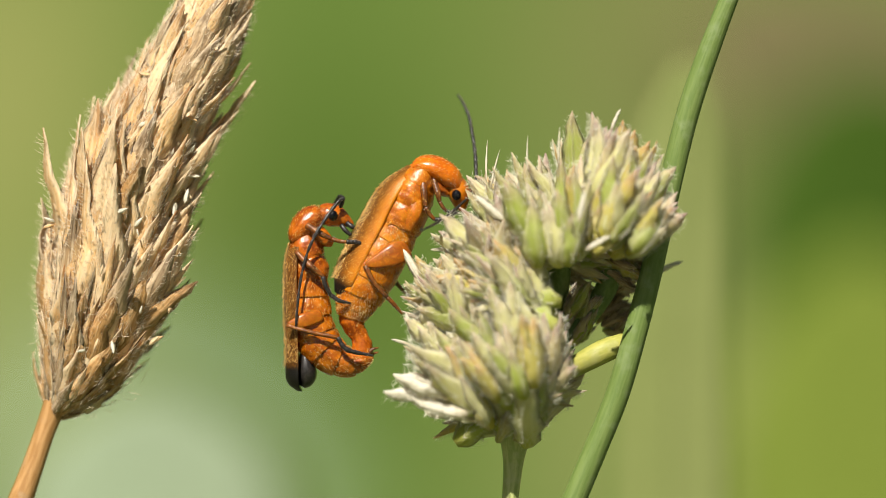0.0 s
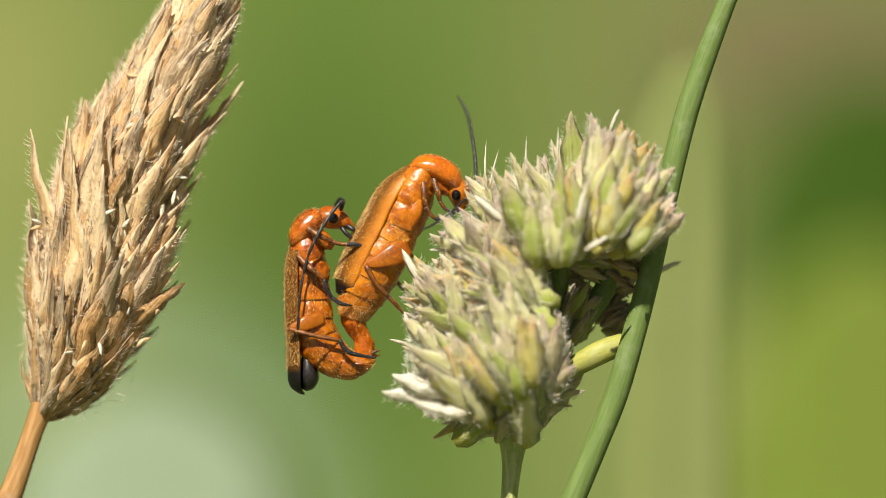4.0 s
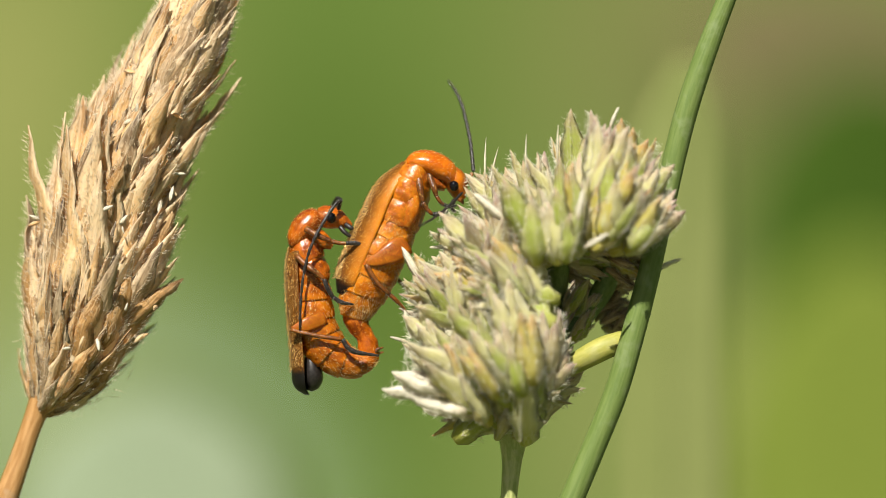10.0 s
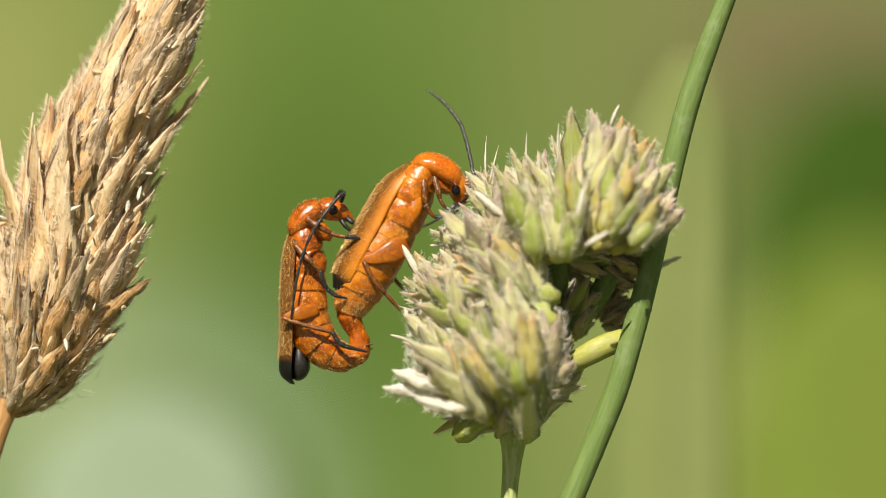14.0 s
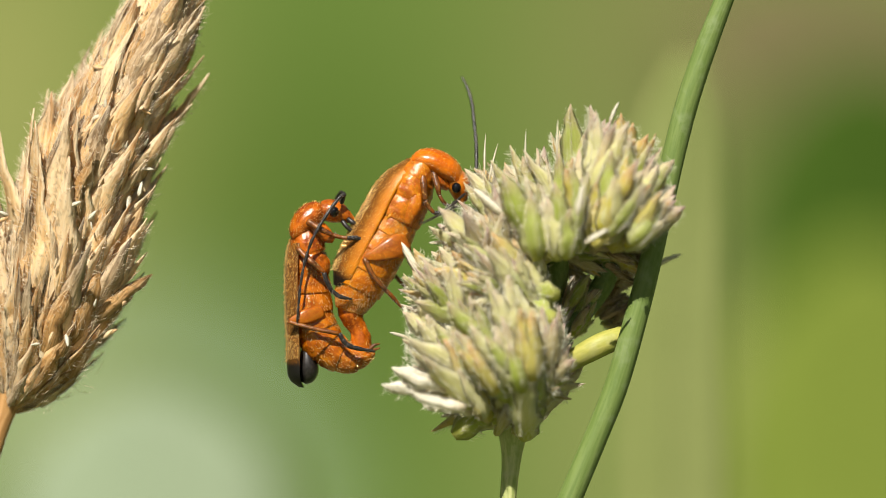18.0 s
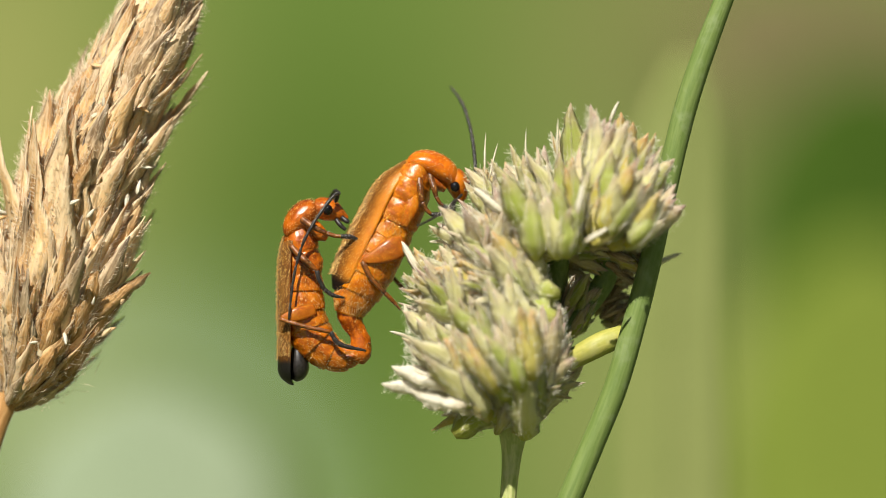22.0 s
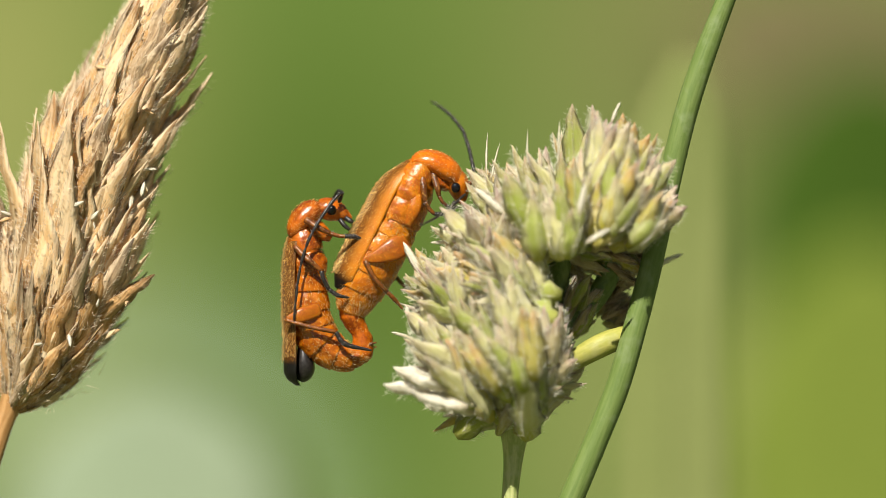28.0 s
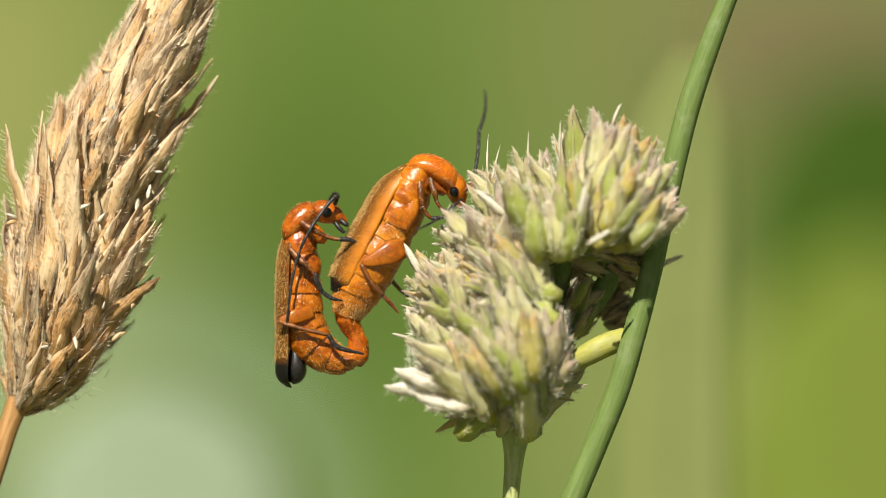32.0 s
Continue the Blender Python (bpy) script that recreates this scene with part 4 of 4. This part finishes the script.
    leg(b, "hind_leg", ([(724, 434, -0.98, 20), (702, 446, -1.28, 22), (674, 459, -1.36, 14), (651, 466, -1.34, 6)], [(651, 467, -1.36, 6), (668, 498, -1.36, 5), (690, 522, -1.2, 5)], [(690, 522, -1.2, 5), (704, 536, -1.0, 5), (718, 552, -0.8, 2)]), (FEMUR, LEG, LEG), 0.26)
    leg(b, "hind_leg", ([(715, 440, 0.8, 12), (706, 465, 1.2, 11), (698, 488, 1.2, 5)], [(698, 488, 1.2, 5), (710, 502, 1.1, 4.5), (720, 512, 1.0, 4)], [(720, 512, 1.0, 4), (730, 520, 0.8, 4), (738, 528, 0.7, 2)]), (ORANGE, LEG, LEG))
    return b, head, feeler, tip


def male():
    b = thing("male_beetle", at(550, 520), "smaller orange soldier beetle clinging to its mate", "beetle")
    shell = [(546, 430, 0, 30, 30), (545, 470, 0, 38, 40), (546, 540, 0, 39, 41), (549, 610, 0, 38, 39), (551, 655, 0, 39, 37), (551, 676, 0, 38, 34), (550, 690, 0, 31, 24), (549, 699, 0, 16, 12)]
    for arc in ((radians(-89), radians(-24)), (radians(-156), radians(-91))):
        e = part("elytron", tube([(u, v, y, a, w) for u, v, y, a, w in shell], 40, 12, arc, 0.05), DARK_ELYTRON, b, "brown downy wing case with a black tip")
        down(b, e, shell, 260, (arc[0], arc[0] + 0.2) if arc[0] > -1.6 else (arc[1] - 0.2, arc[1]), 8.0, GOLD_HAIR, 34, 33, 0.4)
        down(b, e, shell, 1100, arc, 4.0, GOLD_HAIR, 4, 32, 0.32)
    part("hind_wing", tube([(545, 628, 0.1, 8, 18), (548, 648, 0.1, 15, 24), (549, 666, 0.1, 19, 25), (547, 680, 0.1, 15, 20), (542, 690, 0.1, 5, 8)], 16, 12), BLACK, b, "black folded wing end")
    part("thorax", tube([(540, 420, 0, 26, 28), (544, 445, 0, 33, 34), (550, 478, 0, 36, 36), (552, 505, 0, 34, 34)], 40, 26, waves=2, depth=0.16, dent=0.06), RED_ORANGE, b)
    segments(b, [(551, 495, 0, 34, 34), (553, 530, 0, 37, 36), (556, 570, 0, 38, 37), (568, 606, 0, 38, 36), (592, 632, 0, 34, 33), (622, 645, 0, 27, 27), (648, 640, 0, 18, 19), (666, 632, 0, 6, 8)], 8, DEEP_BELLY, 32, 0.34, "amber ring of the curled abdomen", 0.11)
    down(b, b.children[-1], [(551, 495, 0, 34, 34), (553, 530, 0, 37, 36), (556, 570, 0, 38, 37), (568, 606, 0, 38, 36), (592, 632, 0, 34, 33), (622, 645, 0, 27, 27), (648, 640, 0, 18, 19), (666, 632, 0, 6, 8)], 700, (radians(-70), radians(80)), 5, GOLD_HAIR, 18)
    for rows in ([(548, 408, -0.1, 15, 22), (572, 425, -0.1, 16, 19), (592, 436, -0.1, 7, 9)], [(546, 452, -0.1, 17, 24), (563, 470, -0.1, 18, 21), (577, 487, -0.1, 8, 10)],
                 [(554, 500, -0.1, 15, 24), (570, 522, -0.1, 16, 20), (581, 543, -0.1, 7, 9)]):
        part("coxa", tube(rows, 20, 18, dent=0.06), RED_ORANGE, b, "dark red leg joint")
    part("pronotum", tube([(520, 434, 0, 9, 24), (528, 421, 0, 19, 31), (543, 402, 0, 25, 34), (560, 389, 0, 23, 30), (573, 384, 0, 13, 20)], 24, 20), RED_ORANGE, b, "glossy red-orange neck shield")
    down(b, b.children[-1], [(520, 434, 0, 9, 24), (528, 421, 0, 19, 31), (543, 402, 0, 25, 34), (560, 389, 0, 23, 30), (573, 384, 0, 13, 20)], 400, (radians(-180), radians(180)), 4, GOLD_HAIR, 14, 58, 0.3)
    head = part("head", tube([(568, 384, 0, 17, 20), (584, 384, 0, 21, 25), (600, 388, 0, 19, 22), (616, 396, 0, 11, 14), (626, 402, 0, 5, 6)], 20, 18), RED_ORANGE, b)
    part("eye", ball(at(591, 386, -0.57), 9, 8, 9.5), EYE_BLACK, head, "black glossy eye")
    part("eye", ball(at(591, 386, 0.57), 9, 8, 9.5), EYE_BLACK, head, "black glossy eye")
    part("palp", tube([(616, 398, -0.3, 4, 4), (624, 404, -0.4, 4.5, 4.5), (630, 406, -0.4, 3, 3)], 8, 8), BLACK, head)
    part("palp", tube([(606, 402, -0.3, 4, 4), (614, 412, -0.4, 4, 4), (624, 420, -0.4, 3, 3)], 8, 8), BLACK, head)
    part("antenna", tube(antenna_rows([(604, 372, -0.5), (608, 358, -0.7), (600, 362, -0.95), (584, 384, -1.15), (565, 415, -1.3), (549, 450, -1.35), (538, 495, -1.35), (533, 540, -1.35), (530, 582, -1.3)], 3.8, 2.2), 132, 8, waves=11, depth=0.45), BLACK, b, "long black jointed feeler")
    bristle(b.children[-1], [(608, 358, -0.7), (600, 362, -0.95), (584, 384, -1.15), (565, 415, -1.3), (549, 450, -1.35), (538, 495, -1.35), (533, 540, -1.35), (530, 582, -1.3)], 220, 9)
    part("antenna", tube(antenna_rows([(602, 370, 0.4), (608, 356, 0.6), (601, 352, 0.9), (592, 366, 1.3)], 4.5, 3.0), 30, 8, waves=4, depth=0.3), BLACK, b)
    leg(b, "front_leg", ([(546, 404, -0.8, 8), (566, 416, -1.05, 8), (590, 427, -1.1, 5)], [(590, 427, -1.1, 4.5), (604, 431, -1.1, 4.5), (616, 432, -1.1, 4)], [(616, 432, -1.1, 5), (632, 432, -1.0, 5.5), (650, 436, -0.9, 2)]), (LEG, LEG, BLACK))
    leg(b, "middle_leg", ([(528, 452, -0.9, 7), (552, 474, -1.2, 9), (576, 494, -1.2, 5)], [(576, 494, -1.2, 5), (581, 510, -1.2, 5), (590, 526, -1.1, 4.5)], [(590, 526, -1.1, 5), (606, 536, -1.05, 5), (626, 540, -0.9, 2)]), (LEG, BLACK, BLACK))
    leg(b, "hind_leg", ([(575, 562, -0.75, 12), (545, 572, -1.1, 14), (516, 580, -1.15, 6)], [(514, 581, -1.15, 5), (555, 592, -1.2, 5), (604, 601, -1.15, 4.5)], [(604, 601, -1.15, 5), (622, 622, -1.1, 6), (668, 632, -0.9, 2.5)]), (FEMUR, LEG, BLACK), 0.35)
    for k, dz in ((0, 0), (1, 8)):
        part("clasper", tube([(654, 634, -0.25 + 0.5 * k, 4, 4), (664, 622 + dz, -0.3 + 0.5 * k, 3.2, 3.2), (676, 618 + dz, -0.25 + 0.5 * k, 1.2, 1.2)], 10, 8), LEG, b)
    return b


FEMALE, FEMALE_HEAD, FEELER, FEELER_TIP = female()
MALE = male()


# ---- a seed on the wind ----
def drifting_seed():
    rnd = random.Random(8)
    c = at(1410, -14, 2.0)
    seed = thing("thistle_seed", c, "white thistle down drifting on the wind", "seed")
    part("achene", tube([(1408, -34, 2.0, 1.0, 1.0), (1409, -25, 2.0, 2.6, 2.6), (1410, -15, 2.0, 1.6, 1.6)], 10, 8), LEG, seed, "small brown seed")
    for _ in range(30):
        bm = bmesh.new()
        way = Vector((rnd.uniform(-1, 1), rnd.uniform(-0.8, 0.8), rnd.uniform(-1.0, 0.15))).normalized()
        hair(bm, c, c + way * rnd.uniform(34, 54) * STEP, 0.8 * STEP, 0, Vector((0, 0, -2 * STEP)))
        part("pappus_hair", bm, HAIR, seed)
    return seed


SEED = drifting_seed()


# ---- what moves ----
def motions():
    root = ORIGIN[DRY]
    tall = 0.5
    # the leaning stem bends as it sways, so that the head keeps its height
    reach = at(200, 490).x - root.x
    walk(DRY, [(t, pose(root.x, root.y, root.z + up + reach * side / tall, 0, math.degrees(math.atan2(side, tall)), 0)) for t, side, up in (
        (0, 0, 0), (0.5, 0.000118, -0.000041), (1, 0.000278, -0.000079), (1.5, 0.000287, 0.000073), (2, -0.000125, 0.000153),
        (2.5, -0.00023, 0.000119), (3, -0.000185, 0.000085), (3.5, -0.000486, -0.000025), (5.5, -0.000517, -0.000065), (6, -0.000632, 0.000082),
        (6.5, -0.000673, 0.000034), (7, -0.000597, 0.000026), (7.5, -0.000636, 0.000096), (8, -0.000598, 0.00001), (8.5, -0.000559, 0.000002),
        (9, -0.000672, 0.000069), (9.5, -0.000556, -0.00002), (10, -0.000591, 0.000009), (10.5, -0.000553, -0.00004), (11, -0.00082, 0.000029),
        (11.5, -0.001931, -0.000133), (12, -0.002394, -0.000029), (12.5, -0.002092, -0.000043), (13, -0.001944, -0.000134), (13.5, -0.001984, -0.000109),
        (14, -0.002023, -0.00008), (14.5, -0.001948, -0.000129), (16.5, -0.001955, -0.000088), (17, -0.001954, -0.000058), (17.5, -0.001954, -0.000029),
        (18, -0.001953, -0.000001), (18.5, -0.001953, -0.00001), (19, -0.001953, -0.000017), (19.5, -0.001953, 0.000017), (20, -0.001954, 0.000011),
        (20.5, -0.001954, 0.000005), (21, -0.001992, 0.000038), (21.5, -0.001993, 0.000035), (22, -0.002037, 0.000032), (22.5, -0.002044, 0.000106),
        (23, -0.002051, 0.000065), (23.5, -0.001944, 0.000028), (24, -0.002024, 0.000069), (24.5, -0.001952, 0.000036), (25, -0.001916, 0.000078),
        (25.5, -0.001956, 0.000121), (27.5, -0.001839, -0.000088), (28, -0.001917, -0.000008), (28.5, -0.000964, 0.000305), (29, -0.000894, 0.000196),
        (29.5, -0.001207, 0.00009), (30, -0.001061, 0.000101), (30.5, -0.001563, 0.000112), (31, -0.001529, 0.000007), (31.5, -0.001721, 0.000013),
        (32, -0.001685, -0.000061),
    )])
    walk(FEMALE, [(t, pose(x, 0, z, 0, turn, 0)) for t, x, z, turn in (
        (0, -0.002478, 0.500889, 1.01), (0.5, -0.002451, 0.500925, 0.62), (1, -0.002448, 0.500906, 0.81), (1.5, -0.002413, 0.500944, 0.4),
        (2, -0.002455, 0.500906, 0), (2.5, -0.002429, 0.500892, 0.24), (3, -0.002438, 0.500879, 0), (3.5, -0.002417, 0.500903, 0.24),
        (5.5, -0.002388, 0.500882, 0), (6, -0.002401, 0.500873, -0.42), (6.5, -0.002388, 0.500904, 0.01), (7, -0.00239, 0.500896, 0.01),
        (7.5, -0.002391, 0.500888, 0.01), (8, -0.002378, 0.50092, 0.39), (8.5, -0.002352, 0.50091, 0), (9, -0.00235, 0.5009, 0),
        (9.5, -0.002397, 0.500829, -0.6), (10, -0.002481, 0.500894, -2.52), (10.5, -0.002423, 0.500869, 0), (11, -0.00247, 0.50084, -0.57),
        (11.5, -0.002501, 0.500793, 0.19), (12, -0.002479, 0.500821, 0.98), (12.5, -0.00242, 0.500848, 1.77), (13, -0.002446, 0.500853, 1.96),
        (13.5, -0.002438, 0.500878, 1.21), (14, -0.002453, 0.500851, 2.16), (14.5, -0.002454, 0.500876, 1.01), (16.5, -0.00243, 0.500918, 1.38),
        (17, -0.002428, 0.500909, 1.38), (17.5, -0.002428, 0.500899, 1.38), (18, -0.002428, 0.50089, 1.38), (18.5, -0.002522, 0.500914, -2.62),
        (19, -0.002445, 0.500946, -1.39), (19.5, -0.002369, 0.500925, 1.19), (20, -0.002517, 0.500703, -2.96), (20.5, -0.002591, 0.500678, -4.35),
        (21, -0.002657, 0.500577, -5.04), (21.5, -0.002623, 0.500633, -2.36), (22, -0.002552, 0.50073, 0.21), (22.5, -0.002507, 0.500786, 1.99),
        (23, -0.002473, 0.500803, 1.77), (23.5, -0.002468, 0.500805, 2.15), (24, -0.002462, 0.500807, 1.39), (24.5, -0.002465, 0.500811, 1.39),
        (25, -0.002477, 0.500795, 0.83), (25.5, -0.002481, 0.50078, 1.01), (27.5, -0.002492, 0.500801, 0.62), (28, -0.002495, 0.500806, 0.62),
        (28.5, -0.002462, 0.500773, 0.62), (29, -0.002439, 0.500874, 0.02), (29.5, -0.002475, 0.500788, 0.62), (30, -0.002806, 0.50064, -4.49),
        (30.5, -0.002612, 0.500673, -1.18), (31, -0.002663, 0.500663, -1.74), (31.5, -0.002595, 0.500731, 1.17), (32, -0.002673, 0.500696, 1.21),
    )])
    walk(MALE, [(t, pose(x, 0, z, 0, turn, 0)) for t, x, z, turn in (
        (0, -0.006013, 0.498229, 1.12), (0.5, -0.006044, 0.498269, 1.83), (1, -0.006004, 0.498208, 1.19), (1.5, -0.005939, 0.498206, 0.91),
        (2, -0.00595, 0.498111, 0.54), (2.5, -0.005958, 0.498136, 0.91), (3, -0.005953, 0.498081, 0.27), (3.5, -0.005929, 0.498107, 0.48),
        (5.5, -0.005884, 0.498068, 0.5), (6, -0.005906, 0.498058, 0.2), (6.5, -0.005923, 0.49807, 0.54), (7, -0.005891, 0.49806, -0.02),
        (7.5, -0.00587, 0.498053, 0.28), (8, -0.005887, 0.498065, 0.5), (8.5, -0.005869, 0.498037, 0.28), (9, -0.00585, 0.498025, 0),
        (9.5, -0.005887, 0.497955, -0.08), (10, -0.005858, 0.497975, -1.79), (10.5, -0.005973, 0.498113, 0.84), (11, -0.005977, 0.498024, 0.28),
        (11.5, -0.006103, 0.498079, 1.77), (12, -0.006117, 0.498187, 2.77), (12.5, -0.006081, 0.498292, 3.33), (13, -0.006136, 0.49834, 4.26),
        (13.5, -0.006089, 0.498321, 3.25), (14, -0.006108, 0.498332, 3.63), (14.5, -0.006056, 0.498319, 2.77), (16.5, -0.005905, 0.49812, 0.6),
        (17, -0.005882, 0.498112, 0.91), (17.5, -0.005881, 0.498083, 0.97), (18, -0.005881, 0.498093, 0.91), (18.5, -0.005847, 0.497915, -2.4),
        (19, -0.005917, 0.498029, -1.22), (19.5, -0.006006, 0.498288, 2.4), (20, -0.006055, 0.497745, -2.09), (20.5, -0.006133, 0.4977, -2.19),
        (21, -0.006208, 0.4976, -2.14), (21.5, -0.006323, 0.497938, 1.19), (22, -0.006226, 0.49815, 2.12), (22.5, -0.00624, 0.498307, 3.7),
        (23, -0.00621, 0.498344, 3.7), (23.5, -0.006184, 0.498324, 3.05), (24, -0.006239, 0.498371, 4.06), (24.5, -0.006176, 0.498272, 2.7),
        (25, -0.006159, 0.498218, 2.47), (25.5, -0.006267, 0.498284, 3.7), (27.5, -0.006123, 0.498201, 1.91), (28, -0.006092, 0.498165, 1.34),
        (28.5, -0.006129, 0.498154, 1.97), (29, -0.00609, 0.498357, 3.14), (29.5, -0.006151, 0.498292, 3.56), (30, -0.006063, 0.497948, -2.21),
        (30.5, -0.006269, 0.498076, 1.97), (31, -0.006261, 0.497966, 0.97), (31.5, -0.006394, 0.498217, 3.98), (32, -0.006405, 0.498137, 2.7),
    )])
    drift = ((0.0, 2150, -90, 0), (1.0, 1760, -50, 20), (1.7, 1520, -34, 40), (2.0, 1412, -12, 50), (2.1, 1380, -24, 56), (2.4, 1262, -36, 72), (3.0, 1050, -90, 100), (4.0, 700, -220, 150), (6.0, 100, -500, 210), (9.0, -700, -900, 270), (32.0, -1400, -1300, 330))
    walk(SEED, [(t, pose(*at(u, v, 2.0), 0, turn - 50, 0)) for t, u, v, turn in drift])
    # the female's head nods as she feeds, and her feeler sweeps and bends
    neck = ORIGIN[FEMALE_HEAD] - ORIGIN[FEMALE]
    walk(FEMALE_HEAD, [(t, pose(neck.x + 0.5 * dx, 0, neck.z + 0.5 * dz, 0, -12000 * dz, 0)) for t, dx, dz in (
        (0, 0.000061, 0.000063), (1, 0.000047, 0.000031), (2, 0.000078, -0.000022), (3, 0.000052, -0.00001), (6, 0.000066, -0.00005),
        (7, 0.000062, -0.000035), (8, 0.000036, 0.000001), (9, 0, 0), (10, 0.000141, 0.000263), (10.5, -0.000023, 0.000475),
        (11, 0.000027, 0.000557), (11.5, 0.000047, 0.000545), (12, -0.000013, 0.000458), (13, -0.000048, 0.000464), (13.5, -0.000024, 0.000327),
        (14, -0.000071, 0.000281), (14.5, 0.000053, 0.000121), (16.5, 0.000045, 0.000131), (17, 0.000045, 0.000131), (18, 0.00007, 0.000132),
        (19, 0.00005, 0.000373), (19.5, 0.000013, 0.00036), (20, -0.000057, 0.000406), (21, 0.000258, 0.000114), (22, 0.000206, 0.000318),
        (23, -0.000101, 0.000341), (24, -0.000035, 0.000318), (25, 0.000025, 0.000227), (27.5, 0.000011, 0.000207), (28, 0.000011, 0.000207),
        (28.7, -0.000079, 0.00019), (29.4, -0.000028, 0.000217), (30, 0.000135, 0.000487), (30.5, 0.000024, 0.000338), (31, 0.000137, 0.000041),
        (32, 0.000105, 0.000244),
    )])
    walk(FEELER, [(t, pose(x, 0, z, 0, turn, 0) @ pose(0, 0, 0, -lean)) for t, x, z, turn, lean in (
        (0, 0.003861, 0.002138, 0, 34.1), (1, 0.003847, 0.002106, -0.3, 27.6), (2, 0.003878, 0.002052, 0.9, 30.5), (3, 0.003853, 0.002065, -0.2, 38.7),
        (6, 0.003866, 0.002025, 2.5, 18.8), (7, 0.003862, 0.00204, 1.6, 14.1), (8, 0.003836, 0.002076, 1.4, 12.8), (9, 0.0038, 0.002075, 0, 5.8),
        (10, 0.003941, 0.002338, -0.4, 31.1), (10.5, 0.003777, 0.00255, -8.6, 38.6), (11, 0.003827, 0.002632, -24.6, 19.9), (11.5, 0.003847, 0.00262, -17.8, 35.9),
        (12, 0.003787, 0.002533, -16.9, 23.6), (13, 0.003752, 0.002539, -8, 43.2), (13.5, 0.003776, 0.002402, -14.8, 26.9), (14, 0.003729, 0.002356, -10.9, 24),
        (14.5, 0.003853, 0.002196, -3.3, 36.6), (16.5, 0.003845, 0.002206, -2.3, 22.4), (17, 0.003845, 0.002206, -2.3, 22.4), (18, 0.00387, 0.002207, 1.2, 25.5),
        (19, 0.00385, 0.002448, -5.3, 47.5), (19.5, 0.003813, 0.002435, -6.9, 28.9), (20, 0.003743, 0.002481, -9.5, 37.1), (21, 0.004058, 0.002189, 5.1, 49.7),
        (22, 0.004006, 0.002393, -2, 35.7), (23, 0.003699, 0.002416, -19.3, 18.6), (24, 0.003765, 0.002393, -19.1, 29.4), (25, 0.003825, 0.002302, -16, 39.4),
        (27.5, 0.003811, 0.002282, -9.9, 39), (28, 0.003811, 0.002282, -9.3, 39.8), (28.7, 0.003721, 0.002265, -5.9, 34.5), (29.4, 0.003772, 0.002292, 3, 22.6),
        (30, 0.003935, 0.002562, 7.4, 31.5), (30.5, 0.003824, 0.002413, -19.5, 55.4), (31, 0.003937, 0.002116, 2.5, 46.7), (32, 0.003905, 0.002319, 10.3, 36.5),
    )])
    bend = ORIGIN[FEELER_TIP] - ORIGIN[FEELER]
    walk(FEELER_TIP, [(t, pose(bend.x, 0, bend.z, 0, turn, 0)) for t, turn in (
        (0, 0), (1, -0.4), (2, 1.3), (3, -0.3), (6, 3.6), (7, 2.3),
        (8, 2), (9, 0), (10, -0.6), (10.5, -12.5), (11, -35.7), (11.5, -25.8),
        (12, -24.5), (13, -11.6), (13.5, -21.5), (14, -15.8), (14.5, -4.8), (16.5, -3.3),
        (17, -3.3), (18, 1.7), (19, -7.7), (19.5, -10), (20, -13.8), (21, 7.4),
        (22, -2.9), (23, -28), (24, -27.7), (25, -23.2), (27.5, -14.4), (28, -13.5),
        (28.7, -8.6), (29.4, 4.3), (30, 10.7), (30.5, -28.3), (31, 3.6), (32, 14.9),
    )])


motions()
